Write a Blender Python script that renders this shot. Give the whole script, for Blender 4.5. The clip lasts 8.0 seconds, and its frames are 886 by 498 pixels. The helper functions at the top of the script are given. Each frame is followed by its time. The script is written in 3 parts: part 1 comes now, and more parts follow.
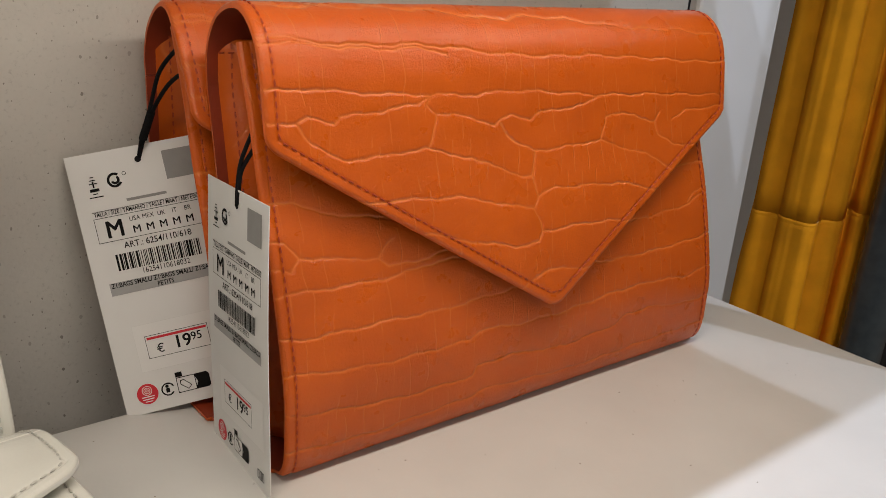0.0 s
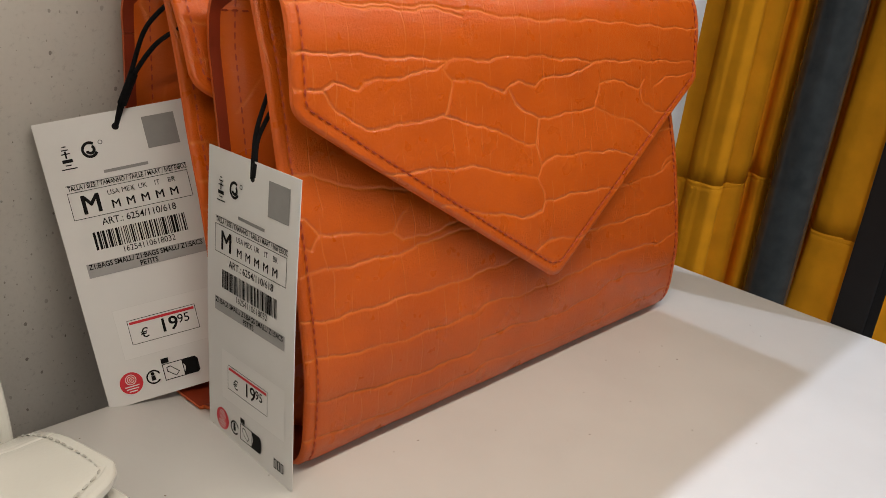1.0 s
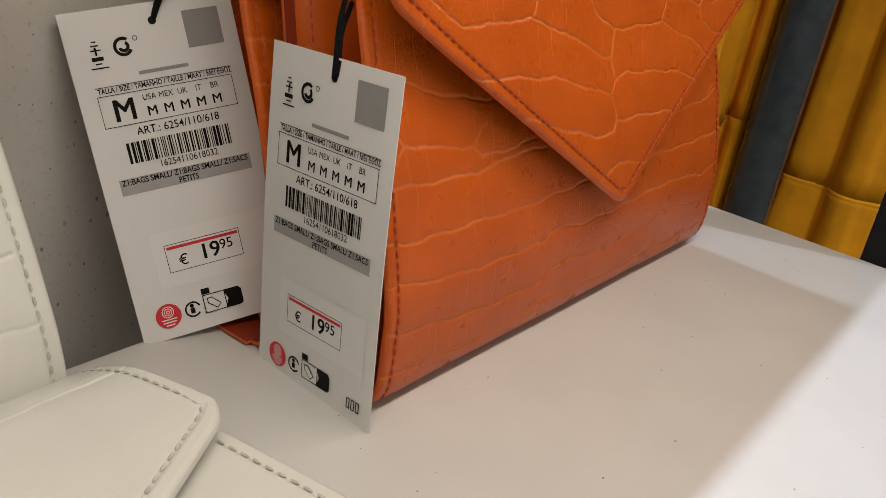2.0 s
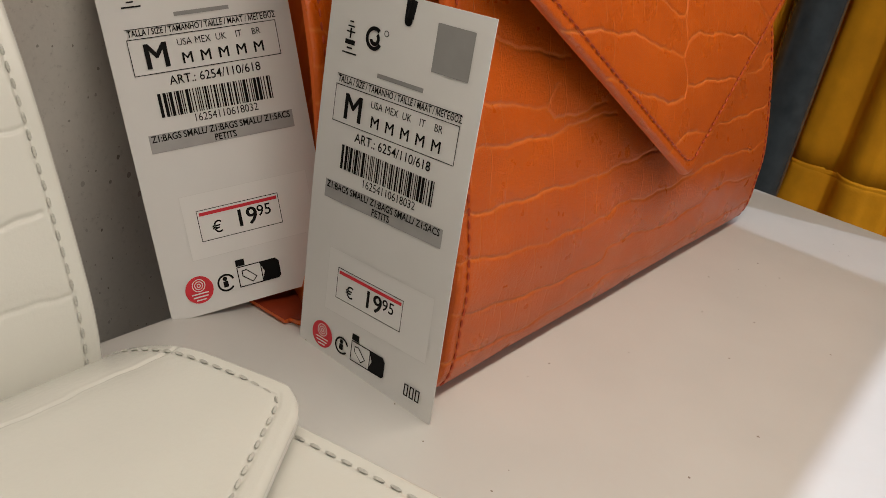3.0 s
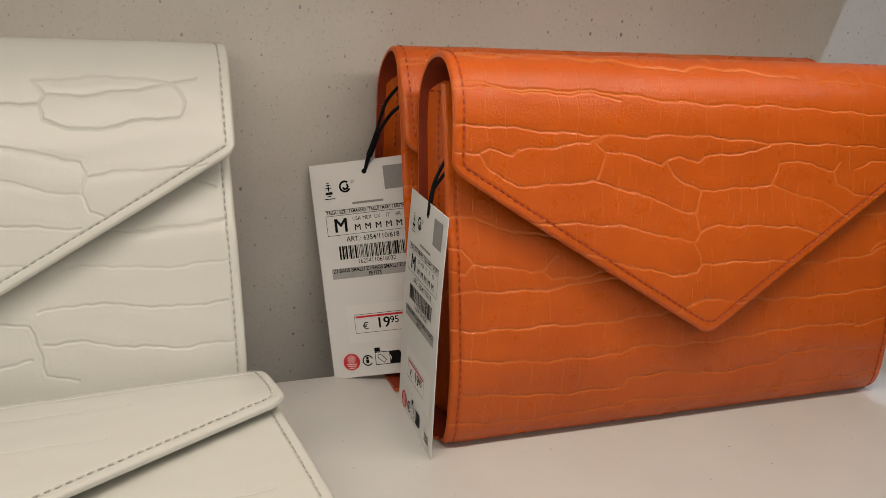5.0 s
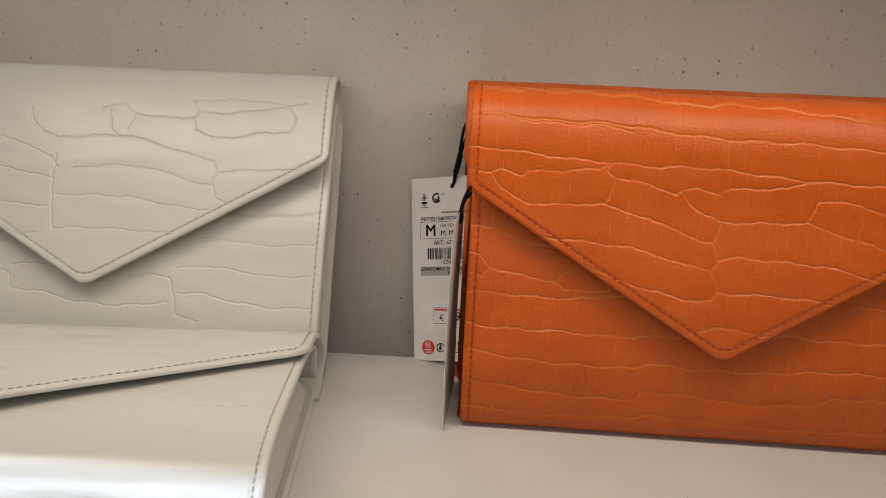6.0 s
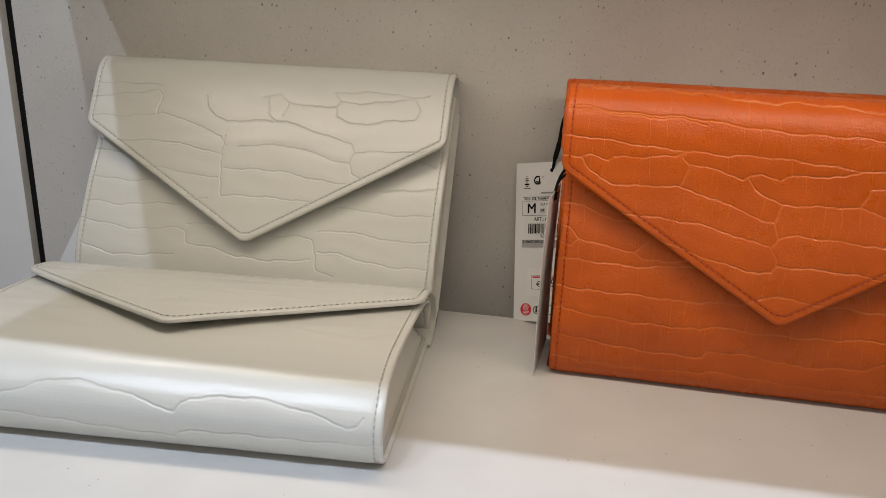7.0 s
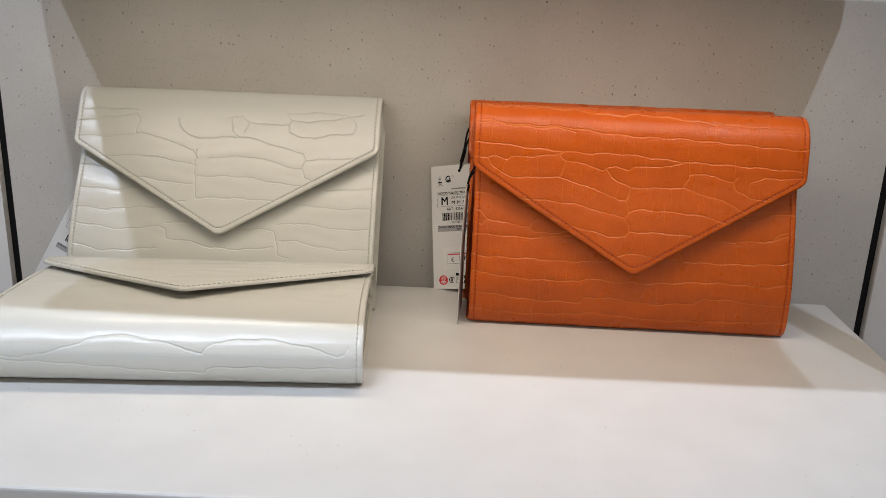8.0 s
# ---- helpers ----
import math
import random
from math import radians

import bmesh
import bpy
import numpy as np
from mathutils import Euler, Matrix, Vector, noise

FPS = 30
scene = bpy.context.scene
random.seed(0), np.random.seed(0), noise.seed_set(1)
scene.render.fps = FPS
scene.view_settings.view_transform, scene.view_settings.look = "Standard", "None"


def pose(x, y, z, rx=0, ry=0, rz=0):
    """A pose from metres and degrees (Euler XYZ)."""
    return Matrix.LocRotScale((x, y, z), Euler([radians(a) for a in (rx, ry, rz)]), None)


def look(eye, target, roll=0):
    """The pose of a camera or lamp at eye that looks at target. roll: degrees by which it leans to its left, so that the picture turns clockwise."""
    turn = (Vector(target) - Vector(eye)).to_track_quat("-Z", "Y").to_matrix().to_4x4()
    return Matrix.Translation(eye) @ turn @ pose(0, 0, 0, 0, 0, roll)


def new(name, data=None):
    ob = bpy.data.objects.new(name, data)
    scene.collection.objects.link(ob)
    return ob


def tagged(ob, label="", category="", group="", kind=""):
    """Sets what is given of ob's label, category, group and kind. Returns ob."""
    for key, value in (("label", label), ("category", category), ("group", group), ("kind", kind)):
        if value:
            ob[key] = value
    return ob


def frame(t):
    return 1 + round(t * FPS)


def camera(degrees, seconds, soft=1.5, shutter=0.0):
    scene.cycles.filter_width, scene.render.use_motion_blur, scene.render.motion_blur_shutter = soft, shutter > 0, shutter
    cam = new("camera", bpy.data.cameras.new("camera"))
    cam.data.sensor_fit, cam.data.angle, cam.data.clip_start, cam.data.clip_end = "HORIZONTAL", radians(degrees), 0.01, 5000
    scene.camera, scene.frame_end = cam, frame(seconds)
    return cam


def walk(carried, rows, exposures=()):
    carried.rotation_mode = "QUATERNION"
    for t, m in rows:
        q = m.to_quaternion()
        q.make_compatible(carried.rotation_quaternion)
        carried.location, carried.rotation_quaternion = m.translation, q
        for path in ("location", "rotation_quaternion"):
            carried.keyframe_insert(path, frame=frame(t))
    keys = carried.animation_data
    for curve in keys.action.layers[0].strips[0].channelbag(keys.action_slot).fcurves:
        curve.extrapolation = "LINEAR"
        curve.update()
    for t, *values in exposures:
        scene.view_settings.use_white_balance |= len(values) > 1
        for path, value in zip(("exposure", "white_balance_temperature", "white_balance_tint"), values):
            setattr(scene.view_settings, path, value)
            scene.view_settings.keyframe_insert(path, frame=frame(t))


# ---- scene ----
cam = camera(54.2, 8.0, soft=0.3)
PATH = [
    (0, (0.042, -0.323, 0.196), (1.263, 1.112, -0.474), 4.5),
    (0.5, (0.027, -0.304, 0.193), (1.374, 0.996, -0.51), 5.7),
    (1, (0.011, -0.275, 0.19), (1.438, 0.926, -0.533), 6.9),
    (1.5, (0.002, -0.246, 0.179), (1.48, 0.869, -0.577), 8.2),
    (2, (-0.003, -0.221, 0.162), (1.509, 0.811, -0.642), 9.5),
    (2.2, (-0.002, -0.213, 0.153), (1.527, 0.792, -0.654), 9.9),
    (3.3, (0.002, -0.183, 0.143), (1.53, 0.795, -0.699), 12.0),
    (3.5, (0.001, -0.187, 0.146), (1.502, 0.834, -0.693), 12.2),
    (4, (-0.003, -0.235, 0.175), (1.346, 0.995, -0.644), 9.6),
    (4.5, (0.002, -0.307, 0.2), (1.1, 1.189, -0.545), 6.3),
    (4.7, (0.011, -0.342, 0.206), (0.975, 1.263, -0.498), 5.5),
    (5.8, (0.165, -0.464, 0.236), (0.221, 1.422, -0.428), 2.4),
    (6, (0.186, -0.478, 0.232), (0.1, 1.415, -0.41), 2.1),
    (6.5, (0.213, -0.514, 0.24), (-0.116, 1.351, -0.405), 1.5),
    (7, (0.202, -0.56, 0.246), (-0.145, 1.295, -0.417), 1.6),
    (7.5, (0.177, -0.64, 0.257), (0.016, 1.247, -0.385), 2.1),
    (8, (0.168, -0.729, 0.267), (0.137, 1.178, -0.337), 2.2),
]
walk(cam, [(t, look(eye, target, roll)) for t, eye, target, roll in PATH],
     exposures=((0, 0.0, 6550, 10), (5.0, -0.02, 6550, 10), (6, -0.13, 6570, 10), (7, -0.24, 6620, 10), (7.5, -0.20, 6620, 10), (8, -0.05, 6600, 10)))


# ---- world and light ----
world = bpy.data.worlds.new("world")
scene.world = world
world.use_nodes = True
world.node_tree.nodes["Background"].inputs[0].default_value = (1.0, 0.95, 0.88, 1)
world.node_tree.nodes["Background"].inputs[1].default_value = 0.14
scene.view_settings.exposure = 0.0


def spot(name, eye, target, watts, colour, degrees, radius):
    data = bpy.data.lights.new(name, "SPOT")
    data.energy, data.color, data.shadow_soft_size = watts, colour, radius
    data.spot_size, data.spot_blend = radians(degrees), 0.5
    ob = new(name, data)
    ob.matrix_world = look(eye, target)
    return tagged(ob, "ceiling spotlight of the shop aimed at the shelf", "spotlight", kind="structure")


def area_lamp(name, eye, target, watts, colour, sx, sy):
    data = bpy.data.lights.new(name, "AREA")
    data.shape, data.size, data.size_y = "RECTANGLE", sx, sy
    data.energy, data.color = watts, colour
    ob = new(name, data)
    ob.matrix_world = look(eye, target)
    return tagged(ob, "unseen wide fill light overhead, added for general shop light", "ceiling light", kind="structure")


SPOT_TINT = (0.71, 0.81, 1.0)
spot("ceiling_spot", (-0.90, -1.295, 2.0), (0.1, -0.25, 0.0), 68, SPOT_TINT, 50, 0.022)
spot("ceiling_spot", (-0.36, -1.295, 2.0), (0.1, -0.25, 0.0), 70, SPOT_TINT, 50, 0.022)
spot("ceiling_spot", (0.95, -1.295, 2.0), (0.2, -0.25, 0.0), 70, SPOT_TINT, 50, 0.022)
WARM = (1.0, 0.93, 0.84)
# unseen fill lights, added overhead to raise the general light
area_lamp("overhead_fill", (0.3, -3.6, 2.15), (0.3, -3.6, 0.0), 34, WARM, 3.4, 1.4)
area_lamp("overhead_fill", (0.3, -6.6, 2.15), (0.3, -6.6, 0.0), 42, WARM, 3.4, 1.4)
# slim light strip under the upper shelf
strip = area_lamp("shelf_light_strip", (0.148, -0.150, 0.2865), (0.148, -0.150, 0.0), 0.96, (1.0, 0.89, 0.76), 0.66, 0.03)
tagged(strip, "slim warm light strip under the upper shelf", "light strip")


# ---- materials ----
def make(name, base, rough=0.5, metal=0.0, spec=0.5):
    m = bpy.data.materials.new(name)
    m.use_nodes = True
    b = m.node_tree.nodes["Principled BSDF"]
    b.inputs["Base Color"].default_value = (*base, 1)
    b.inputs["Roughness"].default_value = rough
    b.inputs["Metallic"].default_value = metal
    b.inputs["Specular IOR Level"].default_value = spec
    return m, m.node_tree.nodes, m.node_tree.links, b


def node(nodes, kind, **values):
    n = nodes.new(kind)
    for key, value in values.items():
        n.inputs[key.replace("_", " ")].default_value = value
    return n


def math_node(nodes, links, op, a, b=None):
    n = nodes.new("ShaderNodeMath")
    n.operation = op
    for i, v in ((0, a), (1, b)):
        if v is None:
            continue
        if isinstance(v, (int, float)):
            n.inputs[i].default_value = v
        else:
            links.new(v, n.inputs[i])
    return n.outputs[0]


def ramp(nodes, links, value, stops):
    r = nodes.new("ShaderNodeValToRGB")
    while len(r.color_ramp.elements) < len(stops):
        r.color_ramp.elements.new(0.5)
    for e, (p, c) in zip(r.color_ramp.elements, stops):
        e.position, e.color = p, (*c, 1) if len(c) == 3 else (c[0], c[0], c[0], 1)
    links.new(value, r.inputs[0])
    return r.outputs[0]


def leather(name, base, dark, line, rough, line_mix, grain=0.4, fine_by=0.55, uneven=0.6):
    """Embossed reptile-look leather: mottled colour, fine upright scale lines, pores; the large creases are in the
    mesh. The line colour paints highlight (paler) or shade (greyer) along creases and scale lines.
    """
    m, n, l, b = make(name, base, rough, 0.0, 0.4)
    co = n.new("ShaderNodeAttribute")
    co.attribute_name = "flat"
    wob = node(n, "ShaderNodeTexNoise", Scale=40.0, Detail=2.0)
    l.new(co.outputs["Vector"], wob.inputs["Vector"])
    sub = n.new("ShaderNodeVectorMath")
    sub.operation = "SUBTRACT"
    l.new(wob.outputs["Color"], sub.inputs[0])
    sub.inputs[1].default_value = (0.5, 0.5, 0.5)
    sc = n.new("ShaderNodeVectorMath")
    sc.operation = "SCALE"
    l.new(sub.outputs[0], sc.inputs[0])
    sc.inputs["Scale"].default_value = 0.007
    add = n.new("ShaderNodeVectorMath")
    l.new(co.outputs["Vector"], add.inputs[0])
    l.new(sc.outputs[0], add.inputs[1])
    # short upright lines, in rows that do not line up with one another
    xyz = n.new("ShaderNodeSeparateXYZ")
    l.new(add.outputs[0], xyz.inputs[0])
    row = math_node(n, l, "FLOOR", math_node(n, l, "DIVIDE", xyz.outputs[1], 0.0172))
    shift = n.new("ShaderNodeTexWhiteNoise")
    shift.noise_dimensions = "1D"
    l.new(row, shift.inputs["W"])
    along = math_node(n, l, "FRACT", math_node(n, l, "ADD", math_node(n, l, "DIVIDE", xyz.outputs[0], 0.0084), shift.outputs["Value"]))
    off = math_node(n, l, "ABSOLUTE", math_node(n, l, "SUBTRACT", along, 0.5))
    upright = ramp(n, l, off, [(0.0, (1,)), (0.05, (0,))])
    fade = node(n, "ShaderNodeTexNoise", Scale=45.0, Detail=2.0)
    l.new(co.outputs["Vector"], fade.inputs["Vector"])
    fine = math_node(n, l, "MULTIPLY", upright, ramp(n, l, fade.outputs["Fac"], [(0.42, (0,)), (0.60, (1,))]))
    mott = node(n, "ShaderNodeTexNoise", Scale=28.0, Detail=6.0, Roughness=0.6)
    l.new(co.outputs["Vector"], mott.inputs["Vector"])
    col = ramp(n, l, mott.outputs["Fac"], [(0.3, dark), (0.7, base)])
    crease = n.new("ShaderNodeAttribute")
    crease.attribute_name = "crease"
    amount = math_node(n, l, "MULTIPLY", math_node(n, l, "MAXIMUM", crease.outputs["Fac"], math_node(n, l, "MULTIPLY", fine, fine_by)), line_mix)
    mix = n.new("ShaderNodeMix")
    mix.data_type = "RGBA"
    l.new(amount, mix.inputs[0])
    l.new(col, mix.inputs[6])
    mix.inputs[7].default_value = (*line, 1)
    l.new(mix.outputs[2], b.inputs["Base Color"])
    pores = node(n, "ShaderNodeTexNoise", Scale=800.0, Detail=5.0, Roughness=0.65)
    l.new(co.outputs["Vector"], pores.inputs["Vector"])
    soft = node(n, "ShaderNodeTexNoise", Scale=70.0, Detail=3.0)
    l.new(co.outputs["Vector"], soft.inputs["Vector"])
    h = math_node(n, l, "ADD", math_node(n, l, "MULTIPLY", pores.outputs["Fac"], 0.62), math_node(n, l, "MULTIPLY", soft.outputs["Fac"], uneven))
    h = math_node(n, l, "SUBTRACT", h, math_node(n, l, "MULTIPLY", fine, 0.64 * fine_by))
    bump = node(n, "ShaderNodeBump", Strength=grain, Distance=0.0011)
    l.new(h, bump.inputs["Height"])
    l.new(bump.outputs[0], b.inputs["Normal"])
    rv = ramp(n, l, soft.outputs["Fac"], [(0.3, (rough - 0.1 * uneven,)), (0.7, (rough + 0.1 * uneven,))])
    l.new(rv, b.inputs["Roughness"])
    return m


def plain(name, base, rough=0.5, vary=0.06, scale=60.0, bump_strength=0.1, metal=0.0, spec=0.5):
    """A surface of one paint with slight mottling and fine relief."""
    m, n, l, b = make(name, base, rough, metal, spec)
    co = n.new("ShaderNodeTexCoord")
    t = node(n, "ShaderNodeTexNoise", Scale=scale, Detail=5.0)
    l.new(co.outputs["Object"], t.inputs["Vector"])
    lo = tuple(c * (1 - vary) for c in base)
    hi = tuple(min(1.0, c * (1 + vary)) for c in base)
    l.new(ramp(n, l, t.outputs["Fac"], [(0.3, lo), (0.7, hi)]), b.inputs["Base Color"])
    f = node(n, "ShaderNodeTexNoise", Scale=scale * 12, Detail=3.0)
    l.new(co.outputs["Object"], f.inputs["Vector"])
    bump = node(n, "ShaderNodeBump", Strength=bump_strength, Distance=0.0006)
    l.new(f.outputs["Fac"], bump.inputs["Height"])
    l.new(bump.outputs[0], b.inputs["Normal"])
    return m


def concrete(name, base):
    """Smooth cast concrete with pinholes and cloudy patches."""
    m, n, l, b = make(name, base, 0.75, 0.0, 0.3)
    co = n.new("ShaderNodeTexCoord")
    cloud = node(n, "ShaderNodeTexNoise", Scale=7.0, Detail=6.0, Roughness=0.6)
    l.new(co.outputs["Object"], cloud.inputs["Vector"])
    col = ramp(n, l, cloud.outputs["Fac"], [(0.3, tuple(c * 0.9 for c in base)), (0.7, tuple(c * 1.06 for c in base))])
    vor = node(n, "ShaderNodeTexVoronoi", Scale=190.0, Randomness=1.0)
    vor.voronoi_dimensions = "2D"
    apart = n.new("ShaderNodeSeparateXYZ")
    l.new(co.outputs["Object"], apart.inputs[0])
    stretch = n.new("ShaderNodeCombineXYZ")
    l.new(apart.outputs[0], stretch.inputs[0])
    l.new(math_node(n, l, "MULTIPLY", apart.outputs[2], 0.7), stretch.inputs[1])
    wob = node(n, "ShaderNodeTexNoise", Scale=700.0, Detail=3.0)
    l.new(co.outputs["Object"], wob.inputs["Vector"])
    l.new(stretch.outputs[0], vor.inputs["Vector"])
    rnd = n.new("ShaderNodeSeparateColor")
    l.new(vor.outputs["Color"], rnd.inputs[0])
    grit = node(n, "ShaderNodeTexNoise", Scale=520.0, Detail=6.0, Roughness=0.7)
    l.new(co.outputs["Object"], grit.inputs["Vector"])
    dust = n.new("ShaderNodeMix")
    dust.data_type, dust.blend_type = "RGBA", "MULTIPLY"
    dust.inputs[0].default_value = 1.0
    l.new(col, dust.inputs[6])
    l.new(ramp(n, l, grit.outputs["Fac"], [(0.30, (0.76,)), (0.42, (0.97,)), (0.75, (1.0,))]), dust.inputs[7])
    col = dust.outputs[2]
    clus = node(n, "ShaderNodeTexNoise", Scale=22.0, Detail=3.0)
    l.new(co.outputs["Object"], clus.inputs["Vector"])
    keep = math_node(n, l, "GREATER_THAN", math_node(n, l, "ADD", rnd.outputs[0], math_node(n, l, "MULTIPLY", clus.outputs["Fac"], 0.9)), 0.90)
    size = math_node(n, l, "ADD", 0.035, math_node(n, l, "MULTIPLY", math_node(n, l, "POWER", rnd.outputs[1], 5.0), 0.11))
    dist = math_node(n, l, "ADD", vor.outputs["Distance"], math_node(n, l, "MULTIPLY", math_node(n, l, "SUBTRACT", wob.outputs["Fac"], 0.5), 0.16))
    hole = math_node(n, l, "MULTIPLY", keep, math_node(n, l, "LESS_THAN", dist, size))
    mix = n.new("ShaderNodeMix")
    mix.data_type = "RGBA"
    l.new(math_node(n, l, "MULTIPLY", hole, math_node(n, l, "ADD", 0.3, math_node(n, l, "MULTIPLY", rnd.outputs[2], 0.5))), mix.inputs[0])
    l.new(col, mix.inputs[6])
    mix.inputs[7].default_value = (0.10, 0.08, 0.065, 1)
    l.new(mix.outputs[2], b.inputs["Base Color"])
    fine = node(n, "ShaderNodeTexNoise", Scale=420.0, Detail=5.0)
    l.new(co.outputs["Object"], fine.inputs["Vector"])
    h = math_node(n, l, "SUBTRACT", math_node(n, l, "MULTIPLY", fine.outputs["Fac"], 0.35), hole)
    bump = node(n, "ShaderNodeBump", Strength=0.5, Distance=0.001)
    l.new(h, bump.inputs["Height"])
    l.new(bump.outputs[0], b.inputs["Normal"])
    return m


# third colour: paler, a highlight painted along creases and scale lines
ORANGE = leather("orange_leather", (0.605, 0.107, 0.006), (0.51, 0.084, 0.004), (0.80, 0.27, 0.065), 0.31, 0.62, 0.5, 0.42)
ORANGE_EDGE = plain("orange_edge_paint", (0.60, 0.105, 0.012), 0.42, 0.08, 120.0)
# dark red lining, deepened to put shade inside the bags into its colour
ORANGE_IN = plain("orange_lining", (0.24, 0.026, 0.003), 0.6, 0.12, 90.0)
# deep red thread, darkened further to paint in the shade of stitch holes
ORANGE_THREAD = plain("orange_thread", (0.37, 0.042, 0.007), 0.7, 0.2, 900.0)
# third colour: greyer, shade painted into the creases
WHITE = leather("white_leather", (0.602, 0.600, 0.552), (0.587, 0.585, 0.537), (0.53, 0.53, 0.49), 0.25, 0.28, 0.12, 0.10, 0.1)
WHITE_EDGE = plain("white_edge_paint", (0.60, 0.604, 0.57), 0.4, 0.04, 120.0)
WHITE_IN = plain("white_lining", (0.60, 0.59, 0.53), 0.55, 0.06, 90.0)
# white thread greyed, with the shade of stitch holes in its colour
WHITE_THREAD = plain("white_thread", (0.46, 0.455, 0.415), 0.7, 0.15, 900.0)
SHELF = plain("shelf_paint", (0.605, 0.595, 0.568), 0.36, 0.03, 25.0, 0.12)
SHELF_SPECK = plain("shelf_dirt", (0.25, 0.21, 0.17), 0.8, 0.2)
CONCRETE = concrete("cast_concrete", (0.575, 0.548, 0.503))
WHITE_WALL = plain("white_panel_paint", (0.74, 0.73, 0.71), 0.6, 0.03, 12.0)
BLACK = plain("black_metal", (0.007, 0.007, 0.008), 0.5, 0.1, 80.0, spec=0.2)
POLE = plain("dark_pole_metal", (0.06, 0.066, 0.063), 0.24, 0.2, 60.0, metal=0.3)
CARD = plain("tag_card", (0.72, 0.712, 0.695), 0.6, 0.015, 60.0, 0.05)
STICKER = plain("price_sticker", (0.75, 0.742, 0.725), 0.45, 0.01, 60.0, 0.03)
INK = plain("black_ink", (0.006, 0.0058, 0.0058), 0.6, 0.1, 200.0, spec=0.12)
GREY_INK = plain("grey_ink", (0.27, 0.265, 0.26), 0.6, 0.05, 200.0)
RED_INK = plain("red_ink", (0.62, 0.02, 0.035), 0.5, 0.05, 200.0)
CORD = plain("black_cord", (0.006, 0.006, 0.007), 0.8, 0.3, 900.0, 0.5, spec=0.15)
MUSTARD = plain("mustard_cotton", (0.72, 0.275, 0.007), 0.85, 0.12, 30.0, 0.5, spec=0.15)
ROOM = plain("room_paint", (0.34, 0.325, 0.30), 0.8, 0.05, 3.0)
ROOM_FLOOR = plain("room_floor_stone", (0.22, 0.21, 0.195), 0.5, 0.1, 3.0)


# ---- mesh helpers ----
def mesh_object(name, verts, faces, material, parent=None, smooth=True, label="", extra=()):
    me = bpy.data.meshes.new(name)
    me.from_pydata([tuple(v) for v in verts], [], faces)
    for m in (material, *extra):
        me.materials.append(m)
    me.validate()
    if smooth:
        me.shade_smooth()
    ob = new(name, me)
    ob.parent = parent
    if label:
        ob["label"] = label
    return ob


def part(name, bm, material, parent, label="", smooth=False):
    me = bpy.data.meshes.new(name)
    bm.to_mesh(me)
    bm.free()
    me.materials.append(material)
    if smooth:
        me.shade_smooth()
    ob = new(name, me)
    ob.parent = parent
    if label:
        ob["label"] = label
    return ob


def thing(name, m, label, category, group="", kind=""):
    ob = new(name)
    ob.matrix_basis = m
    return tagged(ob, label, category, group, kind)


def box_bm(lo, hi, bevel=0.0, segments=2):
    bm = bmesh.new()
    bmesh.ops.create_cube(bm, size=1.0)
    for v in bm.verts:
        v.co = Vector([lo[i] + (hi[i] - lo[i]) * (v.co[i] + 0.5) for i in range(3)])
    if bevel:
        bmesh.ops.bevel(bm, geom=bm.edges[:], offset=bevel, segments=segments, profile=0.5, affect="EDGES")
    return bm


def setting(name, bm, material, label, category):
    return tagged(part(name, bm, material, None), label, category, kind="structure")


def tube(name, points, radius, material, parent, sides=8, label=""):
    """A round cord or rod swept through points, with smooth spacing."""
    pts = [Vector(p) for p in points]
    fine = []
    for i in range(len(pts) - 1):
        p0, p1, p2, p3 = pts[max(i - 1, 0)], pts[i], pts[i + 1], pts[min(i + 2, len(pts) - 1)]
        for k in range(8):
            t = k / 8
            fine.append(0.5 * ((2 * p1) + (p2 - p0) * t + (2 * p0 - 5 * p1 + 4 * p2 - p3) * t * t + (3 * p1 - p0 - 3 * p2 + p3) * t ** 3))
    fine.append(pts[-1])
    verts, faces = [], []
    for i, p in enumerate(fine):
        d = (fine[min(i + 1, len(fine) - 1)] - fine[max(i - 1, 0)]).normalized()
        a = d.orthogonal().normalized() if abs(d.x) > 0.95 else d.cross(Vector((1, 0, 0))).normalized()
        b = d.cross(a)
        for k in range(sides):
            w = 2 * math.pi * k / sides
            verts.append(p + radius * (math.cos(w) * a + math.sin(w) * b))
    for i in range(len(fine) - 1):
        for k in range(sides):
            q = (k + 1) % sides
            faces.append((i * sides + k, i * sides + q, (i + 1) * sides + q, (i + 1) * sides + k))
    faces.append(tuple(range(sides))[::-1])
    faces.append(tuple((len(fine) - 1) * sides + k for k in range(sides)))
    return mesh_object(name, verts, faces, material, parent, True, label)


# ---- the shop wall, shelves and room ----
WALL_Y = 0.038
setting("wall_concrete", box_bm((-0.244, WALL_Y, -1.1), (0.546, WALL_Y + 0.03, 2.2)), CONCRETE, "beige cast concrete wall panel with small pinholes", "wall")
for x0, x1 in ((-0.252, -0.244), (0.546, 0.554)):
    setting("wall_gap", box_bm((x0, WALL_Y + 0.004, -1.1), (x1, WALL_Y + 0.03, 2.2)), BLACK, "narrow black joint beside the concrete panel", "wall joint")
setting("wall_left", box_bm((-1.6, WALL_Y - 0.004, -1.1), (-0.252, WALL_Y + 0.03, 2.2)), WHITE_WALL, "smooth white wall panel beside the concrete", "wall")
setting("wall_right", box_bm((0.554, WALL_Y - 0.004, -1.1), (0.655, WALL_Y + 0.03, 2.2), 0.003), WHITE_WALL, "narrow smooth white wall panel beside the concrete", "wall")
